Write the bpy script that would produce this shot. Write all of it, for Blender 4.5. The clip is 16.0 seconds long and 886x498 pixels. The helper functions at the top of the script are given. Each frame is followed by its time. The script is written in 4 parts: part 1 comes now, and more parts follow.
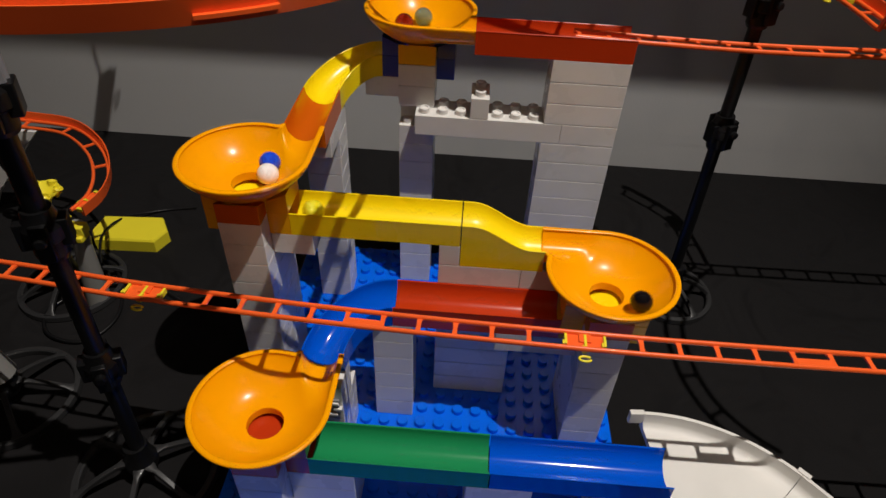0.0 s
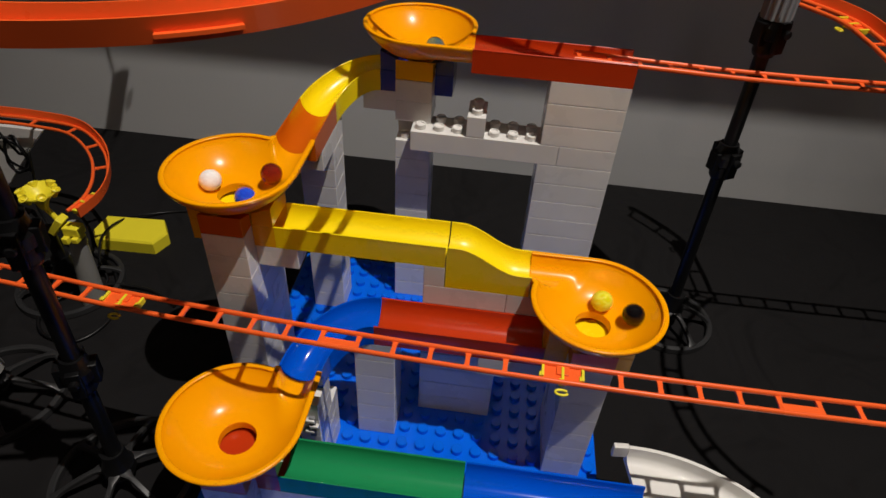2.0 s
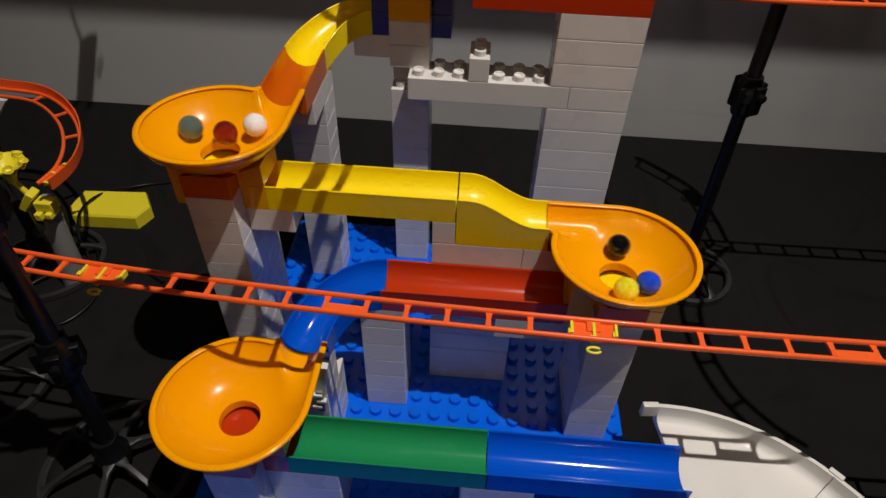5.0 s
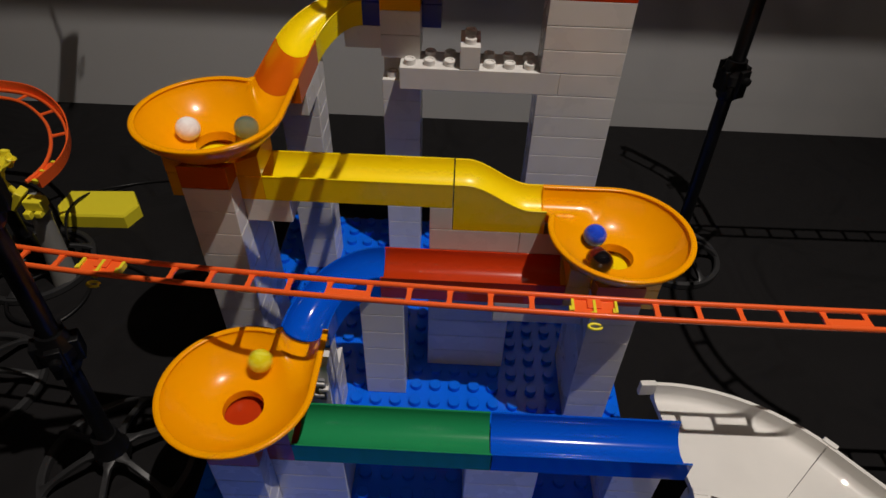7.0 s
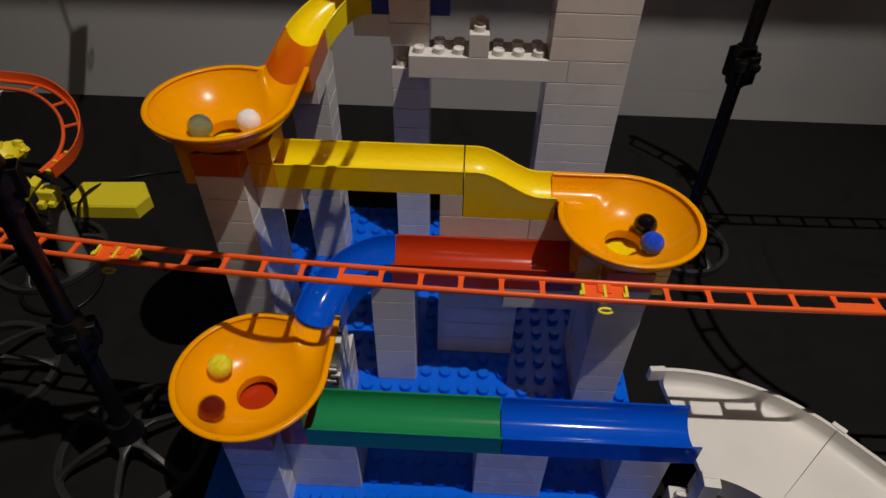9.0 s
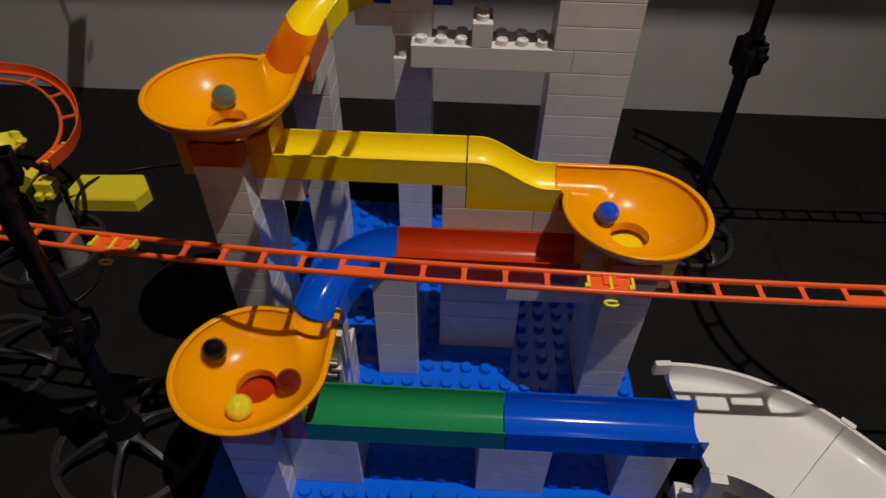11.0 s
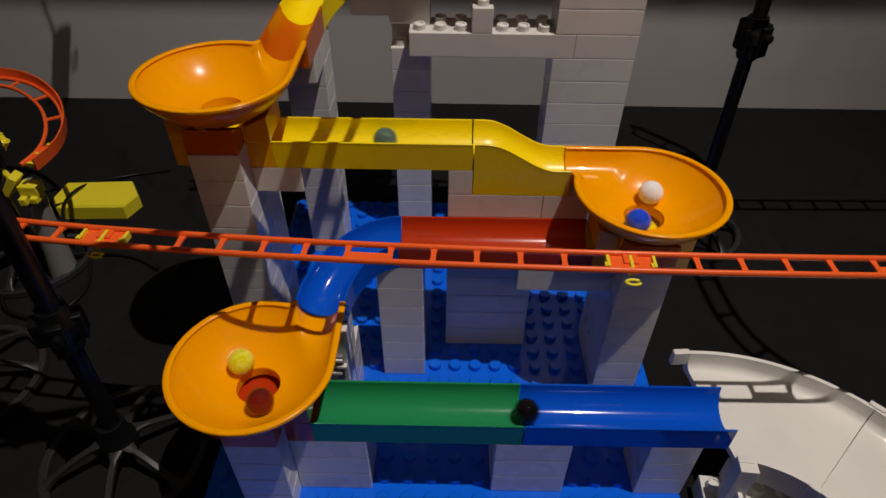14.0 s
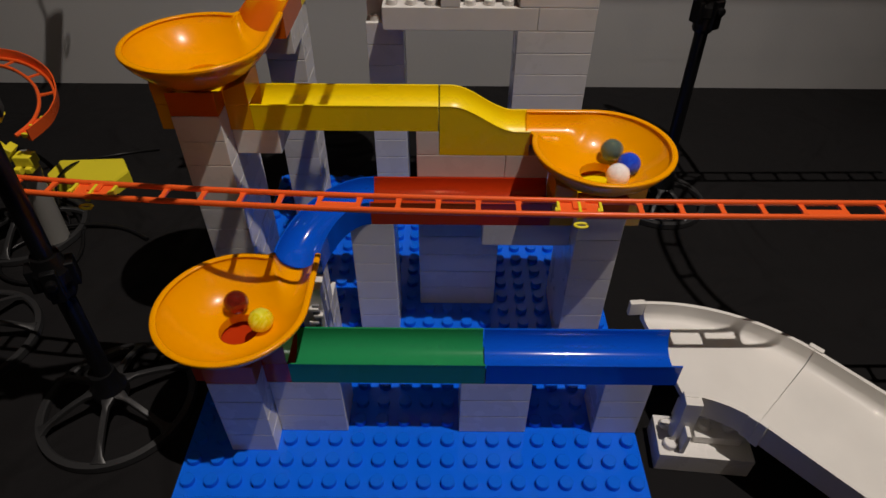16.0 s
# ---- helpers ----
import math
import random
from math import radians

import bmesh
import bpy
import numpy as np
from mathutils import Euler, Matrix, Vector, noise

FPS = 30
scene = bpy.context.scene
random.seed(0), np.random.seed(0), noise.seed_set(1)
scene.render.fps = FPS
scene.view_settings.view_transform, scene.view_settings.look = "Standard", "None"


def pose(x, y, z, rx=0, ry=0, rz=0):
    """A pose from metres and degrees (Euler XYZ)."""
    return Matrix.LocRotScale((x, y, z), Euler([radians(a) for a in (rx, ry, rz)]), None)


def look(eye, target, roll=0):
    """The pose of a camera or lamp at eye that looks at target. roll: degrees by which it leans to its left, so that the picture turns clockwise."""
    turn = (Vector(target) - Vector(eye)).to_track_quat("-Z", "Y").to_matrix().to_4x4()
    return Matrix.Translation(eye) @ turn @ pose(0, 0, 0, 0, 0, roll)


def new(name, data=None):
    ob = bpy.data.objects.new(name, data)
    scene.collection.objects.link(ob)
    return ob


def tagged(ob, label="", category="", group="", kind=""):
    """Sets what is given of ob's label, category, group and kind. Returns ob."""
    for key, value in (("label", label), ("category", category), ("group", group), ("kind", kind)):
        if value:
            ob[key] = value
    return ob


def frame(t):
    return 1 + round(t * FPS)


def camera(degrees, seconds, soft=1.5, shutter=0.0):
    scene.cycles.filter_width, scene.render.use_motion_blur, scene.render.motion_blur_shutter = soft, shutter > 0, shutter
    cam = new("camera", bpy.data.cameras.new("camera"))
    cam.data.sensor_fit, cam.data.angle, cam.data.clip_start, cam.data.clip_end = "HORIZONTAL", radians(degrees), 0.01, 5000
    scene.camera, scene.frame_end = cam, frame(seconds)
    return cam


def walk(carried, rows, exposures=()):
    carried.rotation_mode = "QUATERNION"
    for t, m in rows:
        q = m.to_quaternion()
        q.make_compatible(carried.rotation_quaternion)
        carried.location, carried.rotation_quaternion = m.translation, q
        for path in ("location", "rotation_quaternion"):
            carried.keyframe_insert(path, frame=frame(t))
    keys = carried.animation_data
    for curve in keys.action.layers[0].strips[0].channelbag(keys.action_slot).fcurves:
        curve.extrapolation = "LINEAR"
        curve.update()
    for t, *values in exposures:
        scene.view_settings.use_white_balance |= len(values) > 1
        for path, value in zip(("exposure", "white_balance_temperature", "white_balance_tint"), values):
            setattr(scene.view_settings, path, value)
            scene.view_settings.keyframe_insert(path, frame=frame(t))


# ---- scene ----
cam = camera(70.9, 16.0, shutter=0.2)

PATH = [
    (0, (0.176, -0.215, 0.473), (0.121, 1.312, -0.818), 2.8),
    (0.5, (0.177, -0.211, 0.474), (0.123, 1.326, -0.805), 3.7),
    (1, (0.164, -0.211, 0.472), (0.149, 1.321, -0.813), 4.0),
    (1.5, (0.182, -0.204, 0.474), (0.099, 1.318, -0.821), 4.5),
    (2, (0.201, -0.199, 0.478), (0.078, 1.332, -0.803), 3.8),
    (2.5, (0.201, -0.2, 0.472), (0.077, 1.318, -0.824), 2.6),
    (3, (0.195, -0.201, 0.468), (0.089, 1.313, -0.834), 2.3),
    (3.5, (0.196, -0.204, 0.465), (0.112, 1.308, -0.842), 2.0),
    (4, (0.191, -0.2, 0.46), (0.118, 1.306, -0.853), 2.5),
    (4.5, (0.189, -0.188, 0.452), (0.104, 1.298, -0.884), 2.1),
    (5, (0.186, -0.178, 0.444), (0.104, 1.294, -0.907), 2.0),
    (7.5, (0.175, -0.19, 0.438), (0.155, 1.289, -0.908), 2.0),
    (8, (0.174, -0.189, 0.438), (0.151, 1.288, -0.91), 1.9),
    (8.5, (0.172, -0.192, 0.438), (0.137, 1.28, -0.916), 1.5),
    (9, (0.173, -0.194, 0.437), (0.13, 1.268, -0.927), 1.3),
    (11.5, (0.171, -0.19, 0.423), (0.125, 1.266, -0.948), 1.3),
    (12, (0.16, -0.189, 0.407), (0.129, 1.278, -0.952), 1.5),
    (12.5, (0.151, -0.19, 0.402), (0.126, 1.282, -0.952), 1.0),
    (13, (0.156, -0.192, 0.401), (0.149, 1.29, -0.942), 1.3),
    (13.5, (0.157, -0.193, 0.4), (0.146, 1.298, -0.933), 0.8),
    (14, (0.16, -0.192, 0.402), (0.147, 1.306, -0.923), 0.6),
    (14.5, (0.163, -0.194, 0.405), (0.152, 1.3, -0.925), 0.7),
    (15, (0.163, -0.202, 0.402), (0.166, 1.276, -0.945), -0.1),
    (15.5, (0.156, -0.216, 0.394), (0.205, 1.266, -0.948), 0.1),
    (16, (0.18, -0.234, 0.399), (0.178, 1.262, -0.928), 0.4),
]
walk(cam, [(t, look(eye, target, roll)) for t, eye, target, roll in PATH],
     [(0, -0.05, 6500, 11), (4.0, -0.07, 6500, 11.5), (5.0, -0.17, 6530, 12), (7.5, -0.41, 6600, 13), (9.0, -0.47, 6620, 13), (12.5, -0.47, 6650, 14), (16.0, -0.43, 6700, 14)])

from mathutils import geometry

U, H = 0.016, 0.0192          # stud pitch and brick height of the toy bricks


# ---- world and light ----
world = bpy.data.worlds.new("room_air")
scene.world = world
world.use_nodes = True
world.node_tree.nodes["Background"].inputs["Color"].default_value = (1.0, 0.80, 0.66, 1)
world.node_tree.nodes["Background"].inputs["Strength"].default_value = 0.036


def spot(name, eye, target, watts, size, angle, blend, colour):
    lamp = bpy.data.lights.new(name, "SPOT")
    lamp.energy, lamp.shadow_soft_size, lamp.spot_size, lamp.spot_blend, lamp.color = watts, size, radians(angle), blend, colour
    ob = new(name, lamp)
    ob.matrix_world = look(eye, target)
    return ob


# the ceiling spotlight over the exhibit and the row of weaker ones that the gloss shows
spot("ceiling_spotlight", (0.66, -0.12, 2.05), (0.14, 0.13, 0.1), 153, 0.009, 56, 1.0, (1.0, 0.94, 0.86))
for x, y, watts in ((-1.0, -1.4, 5.0), (-0.5, -1.8, 4.0), (0.15, -1.7, 3.1), (0.9, -1.8, 3.1), (1.6, -1.3, 4.8)):
    spot("ceiling_spotlight_front", (x, y, 2.1), (0.15, 0.15, 0.1), watts, 0.009, 50, 0.9, (1.0, 0.83, 0.67))
scene.view_settings.exposure = 0.0


# ---- materials ----
def material(name):
    m = bpy.data.materials.new(name)
    m.use_nodes = True
    nt = m.node_tree
    return m, nt, nt.nodes["Principled BSDF"]


def plastic(name, colour, rough=0.22, grime=0.12, bump=0.02, coat=0.18, gloss=0.35):
    """Glossy moulded plastic: slight unevenness of tone from piece to piece, handling haze in the gloss, faint waviness."""
    m, nt, b = material(name)
    L, N = nt.links, nt.nodes
    tc = N.new("ShaderNodeNewGeometry")
    big, fine = N.new("ShaderNodeTexNoise"), N.new("ShaderNodeTexNoise")
    big.inputs["Scale"].default_value, fine.inputs["Scale"].default_value = 28, 620
    big.inputs["Detail"].default_value = 5
    for n in (big, fine):
        L.new(tc.outputs["Position"], n.inputs["Vector"])
    info = N.new("ShaderNodeObjectInfo")
    hsv = N.new("ShaderNodeHueSaturation")
    hsv.inputs["Color"].default_value = (*colour, 1)
    mr = N.new("ShaderNodeMapRange")
    mr.inputs["To Min"].default_value, mr.inputs["To Max"].default_value = 1 - grime, 1 + grime * 0.5
    mix = N.new("ShaderNodeMath")
    mix.operation = "ADD"
    half = N.new("ShaderNodeMath")
    half.operation = "MULTIPLY_ADD"
    half.inputs[1].default_value, half.inputs[2].default_value = 0.3, -0.15
    L.new(info.outputs["Random"], half.inputs[0])
    L.new(big.outputs["Fac"], mix.inputs[0])
    L.new(half.outputs[0], mix.inputs[1])
    L.new(mix.outputs[0], mr.inputs["Value"])
    L.new(mr.outputs["Result"], hsv.inputs["Value"])
    L.new(hsv.outputs["Color"], b.inputs["Base Color"])
    rr = N.new("ShaderNodeMapRange")
    rr.inputs["To Min"].default_value, rr.inputs["To Max"].default_value = rough * 0.75, rough * 1.5
    L.new(big.outputs["Fac"], rr.inputs["Value"])
    L.new(rr.outputs["Result"], b.inputs["Roughness"])
    bp = N.new("ShaderNodeBump")
    bp.inputs["Strength"].default_value, bp.inputs["Distance"].default_value = bump, 0.0005
    L.new(fine.outputs["Fac"], bp.inputs["Height"])
    L.new(bp.outputs["Normal"], b.inputs["Normal"])
    b.inputs["IOR"].default_value = 1.5
    b.inputs["Specular IOR Level"].default_value = gloss
    b.inputs["Coat Weight"].default_value, b.inputs["Coat Roughness"].default_value = coat, 0.02
    return m


def matte(name, colour, rough=0.9, scale=6, contrast=0.25, weave=900, bump=0.3, depth=0.0008, folds=0.0):
    m, nt, b = material(name)
    L, N = nt.links, nt.nodes
    tc = N.new("ShaderNodeTexCoord")
    big, fine = N.new("ShaderNodeTexNoise"), N.new("ShaderNodeTexNoise")
    big.inputs["Scale"].default_value, fine.inputs["Scale"].default_value = scale, weave
    big.inputs["Detail"].default_value = 6
    for n in (big, fine):
        L.new(tc.outputs["Object"], n.inputs["Vector"])
    hsv = N.new("ShaderNodeHueSaturation")
    hsv.inputs["Color"].default_value = (*colour, 1)
    mr = N.new("ShaderNodeMapRange")
    mr.inputs["To Min"].default_value, mr.inputs["To Max"].default_value = 1 - contrast, 1 + contrast
    L.new(big.outputs["Fac"], mr.inputs["Value"])
    L.new(mr.outputs["Result"], hsv.inputs["Value"])
    L.new(hsv.outputs["Color"], b.inputs["Base Color"])
    b.inputs["Roughness"].default_value = rough
    b.inputs["Specular IOR Level"].default_value = 0.2
    bp = N.new("ShaderNodeBump")
    bp.inputs["Strength"].default_value, bp.inputs["Distance"].default_value = bump, depth
    L.new(fine.outputs["Fac"], bp.inputs["Height"])
    if folds:
        # soft creases of laid cloth
        crease, wide = N.new("ShaderNodeTexNoise"), N.new("ShaderNodeBump")
        crease.inputs["Scale"].default_value, crease.inputs["Detail"].default_value, crease.inputs["Distortion"].default_value = 9, 2, 1.2
        wide.inputs["Strength"].default_value, wide.inputs["Distance"].default_value = 0.8, folds
        L.new(tc.outputs["Object"], crease.inputs["Vector"])
        L.new(crease.outputs["Fac"], wide.inputs["Height"])
        L.new(wide.outputs["Normal"], bp.inputs["Normal"])
    L.new(bp.outputs["Normal"], b.inputs["Normal"])
    return m


WHITE = plastic("white_plastic", (0.74, 0.72, 0.69), 0.25)
IVORY = plastic("matte_white_plastic", (0.74, 0.72, 0.68), 0.45)
ORANGE = plastic("orange_plastic", (0.95, 0.368, 0.0004), 0.2, 0.05, coat=0.4, gloss=0.15)
RUST = plastic("red_orange_plastic", (0.58, 0.102, 0.002), 0.2, 0.06)
YELLOW = plastic("yellow_plastic", (0.93, 0.70, 0.003), 0.25, 0.05)
# On the yellow outlets this amber has their shade put into the colour.
AMBER_SHADED_YELLOW = plastic("amber_shaded_yellow_plastic", (0.85, 0.42, 0.005), 0.2, 0.06)
RED = plastic("red_plastic", (0.48, 0.036, 0.005), 0.17, 0.06, coat=0.3)
BLUE = plastic("blue_plastic", (0.0004, 0.085, 0.60), 0.11, 0.06, coat=0.35, gloss=0.2)
PLATE = plastic("blue_plate_plastic", (0.0006, 0.130, 0.80), 0.12, 0.06, coat=0.3, gloss=0.4)
NAVY = plastic("dark_blue_plastic", (0.01, 0.035, 0.36), 0.2, 0.06)
GREEN = plastic("green_plastic", (0.012, 0.24, 0.085), 0.17, 0.06, coat=0.35, gloss=0.25)
RAIL = plastic("orange_red_plastic", (0.92, 0.125, 0.022), 0.27, 0.08)
BLACK = plastic("black_plastic", (0.005, 0.005, 0.0055), 0.33, 0.3, coat=0.04, gloss=0.3)
GREY = plastic("grey_plastic", (0.22, 0.22, 0.23), 0.35, 0.2)
LEMON = plastic("lemon_plastic", (0.80, 0.68, 0.03), 0.35, 0.08)
# The stands' black plastic, made lighter for the light on their feet.
LIT_BLACK = plastic("lit_black_plastic", (0.022, 0.022, 0.023), 0.38, 0.2, 0.02, 0.02)
SMOKED = plastic("grey_white_plastic", (0.24, 0.235, 0.22), 0.35, 0.15)
CLOTH = matte("black_cloth", (0.0060, 0.0055, 0.0059), 0.9, 5, 0.35, 1500, 0.5, folds=0.035)
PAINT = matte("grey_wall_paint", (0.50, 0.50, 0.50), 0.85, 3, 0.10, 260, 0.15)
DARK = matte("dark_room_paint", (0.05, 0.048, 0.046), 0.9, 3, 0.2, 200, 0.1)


# ---- mesh helpers ----
def finish(name, bm, mat, parent=None, label="", angle=20, turned=True):
    me = bpy.data.meshes.new(name)
    if turned:
        bmesh.ops.recalc_face_normals(bm, faces=bm.faces)
    bm.to_mesh(me)
    bm.free()
    me.polygons.foreach_set("use_smooth", [True] * len(me.polygons))
    me.set_sharp_from_angle(angle=radians(angle))
    me.materials.append(mat)
    ob = new(name, me)
    ob.parent = parent
    if label:
        ob["label"] = label
    return ob


def part(name, bm, mat, parent, label="", angle=20, turned=True):
    return finish(name, bm, mat, parent, label, angle, turned)


def thing(name, label, category, group="", at=(0, 0, 0)):
    ob = new(name)
    ob.location = at
    ob.empty_display_size = 0.01
    return tagged(ob, label, category, group)


def add_box(bm, lo, hi, bevel=0.0004, seg=2):
    c = [(a + b) / 2 for a, b in zip(lo, hi)]
    s = [b - a for a, b in zip(lo, hi)]
    r = bmesh.ops.create_cube(bm, size=1, matrix=Matrix.LocRotScale(c, None, s))
    if bevel:
        edges = list({e for v in r["verts"] for e in v.link_edges})
        bmesh.ops.bevel(bm, geom=edges, offset=bevel, segments=seg, affect="EDGES", profile=0.5)
    return bm


def box(lo, hi, bevel=0.0004, seg=2):
    return add_box(bmesh.new(), lo, hi, bevel, seg)


def add_loft(bm, sections, closed=False, caps=True):
    """A skin over rings of points, one ring after another; closed joins the last ring to the first."""
    rings = [[bm.verts.new(p) for p in s] for s in sections]
    n = len(rings[0])
    pairs = list(zip(rings, rings[1:])) + ([(rings[-1], rings[0])] if closed else [])
    for a, b in pairs:
        for i in range(n):
            bm.faces.new((a[i], a[(i + 1) % n], b[(i + 1) % n], b[i]))
    if caps and not closed:
        for ring in (rings[0], rings[-1]):
            for tri in geometry.tessellate_polygon([[v.co for v in ring]]):
                if len(set(tri)) == 3:
                    bm.faces.new([ring[i] for i in tri])
    return bm


def loft(sections, closed=False, caps=True):
    return add_loft(bmesh.new(), sections, closed, caps)


def tube_sections(path, radius, n=12, flat=1.0, closed=False):
    """Rings of a round rod along a path; flat squeezes it in height."""
    out = []
    for i, p in enumerate(path):
        a = path[i - 1] if (i or closed) else path[i]
        b = path[(i + 1) % len(path)] if (i + 1 < len(path) or closed) else path[i]
        t = (Vector(b) - Vector(a)).normalized()
        side = t.cross(Vector((0, 0, 1)))
        side = side.normalized() if side.length > 1e-4 else Vector((1, 0, 0))
        up = side.cross(t).normalized()
        out.append([Vector(p) + side * (radius * math.cos(q)) + up * (radius * flat * math.sin(q)) for q in (2 * math.pi * k / n for k in range(n))])
    return out


def add_lathe(bm, profile, n=32, centre=(0, 0)):
    """Turns a closed (r, z) outline round the upright axis through centre."""
    rings = []
    for k in range(n):
        q = 2 * math.pi * k / n
        rings.append([Vector((centre[0] + r * math.cos(q), centre[1] + r * math.sin(q), z)) for r, z in profile])
    return add_loft(bm, rings, closed=True)


def lathe(profile, n=32, centre=(0, 0)):
    return add_lathe(bmesh.new(), profile, n, centre)


# ---- room ----
TABLE_Z = -0.006


def structure(name, bm, mat, label):
    return tagged(finish(name, bm, mat), label, "", "", "structure")


structure("ground", box((-2.2, -2.6, TABLE_Z - 0.05), (2.2, 0.565, TABLE_Z), 0), CLOTH, "wide flat display floor covered with matte black cloth")
structure("wall_north", box((-2.2, 0.565, -0.06), (2.2, 0.66, 2.45), 0), PAINT, "plain grey painted wall behind the marble run")
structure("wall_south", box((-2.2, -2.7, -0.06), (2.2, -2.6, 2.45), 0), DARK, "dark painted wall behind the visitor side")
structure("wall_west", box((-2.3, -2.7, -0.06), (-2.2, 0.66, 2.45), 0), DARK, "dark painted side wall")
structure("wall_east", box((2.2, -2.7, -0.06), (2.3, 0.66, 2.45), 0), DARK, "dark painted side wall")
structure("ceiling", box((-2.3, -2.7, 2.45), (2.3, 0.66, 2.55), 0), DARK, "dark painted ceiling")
# Unseen block, added so that the spotlight leaves the upper wall dark.
structure("shade_soffit", box((-2.2, 0.315, 0.82), (2.2, 0.565, 1.25), 0.004), PAINT, "unseen grey soffit added to shade the upper wall")


# ---- toy bricks ----
STUD_R, STUD_H = 0.0047, 0.0045


def stud_mesh(inner=True):
    r, h = STUD_R, STUD_H
    prof = [(0.0001, 0), (r, 0), (r, h - 0.0005), (r - 0.0005, h)]
    prof += [(0.0032, h), (0.0029, h - 0.0012), (0.0001, h - 0.0012)] if inner else [(0.0001, h)]
    bm = lathe(prof, 20)
    bmesh.ops.recalc_face_normals(bm, faces=bm.faces)
    me = bpy.data.meshes.new("stud")
    bm.to_mesh(me)
    bm.free()
    me.polygons.foreach_set("use_smooth", [True] * len(me.polygons))
    me.set_sharp_from_angle(angle=radians(35))
    return me


STUD_WHITE, STUD_BLUE = stud_mesh(True), stud_mesh(False)
STUD_WHITE.materials.append(WHITE)
BRICKS = {}


def brick(parent, x0, x1, y0, y1, k, studs=(), mat=None, tall=1, label=""):
    """One brick in stud units under its tower, with those studs that stay uncovered."""
    mat = mat or WHITE
    key = (x1 - x0, y1 - y0, tall, mat.name)
    if key not in BRICKS:
        g = 0.00011
        ob = finish("brick", box((g, g, 0.00012), (key[0] * U - g, key[1] * U - g, tall * H - 0.00012), 0.0005, 2), mat, angle=3)
        BRICKS[key] = ob.data
        bpy.data.objects.remove(ob)
    ob = new("brick", BRICKS[key])
    ob.parent = parent
    ob.location = (x0 * U, y0 * U, k * H)
    if label:
        ob["label"] = label
    for sx, sy in studs:
        s = new("stud", STUD_WHITE)
        s.parent = ob
        s.location = ((sx - x0) * U, (sy - y0) * U, tall * H)
    return ob


def tower(label, rows):
    """rows: bricks as (x0, x1, y0, y1, k, studs)."""
    t = thing("brick_tower", label, "toy bricks", "white brick supports")
    for r in rows:
        brick(t, *r)
    return t


def bond(x0, x1, y0, y1, k0, k1):
    """Courses of bricks with the joints of every second course shifted where the tower is four deep."""
    out = []
    for k in range(k0, k1):
        if y1 - y0 == 4 and k % 2:
            out += [(x0, x1, y0, y0 + 2, k), (x0, x1, y0 + 2, y1, k)]
        else:
            out.append((x0, x1, y0, y1, k))
    return out


def build_baseplate():
    t = thing("baseplate", "large blue studded plastic building plate on black cloth", "baseplate")
    part("plate", box((0, -7 * U, TABLE_Z), (20 * U, 21 * U, 0), 0.0006), PLATE, t)
    STUD_BLUE.materials.append(PLATE)
    rest = bmesh.new()
    for j in range(-7, 21):
        for i in range(20):
            x, y = (i + 0.5) * U, (j + 0.5) * U
            if -3 <= j < 12:
                s = new("stud", STUD_BLUE)
                s.parent, s.location = t, (x, y, 0)
            else:
                before = len(rest.verts)
                rest.from_mesh(STUD_BLUE)
                rest.verts.ensure_lookup_table()
                bmesh.ops.translate(rest, verts=rest.verts[before:], vec=(x, y, 0))
    tagged(part("stud_field", rest, PLATE, t), kind="stuff")


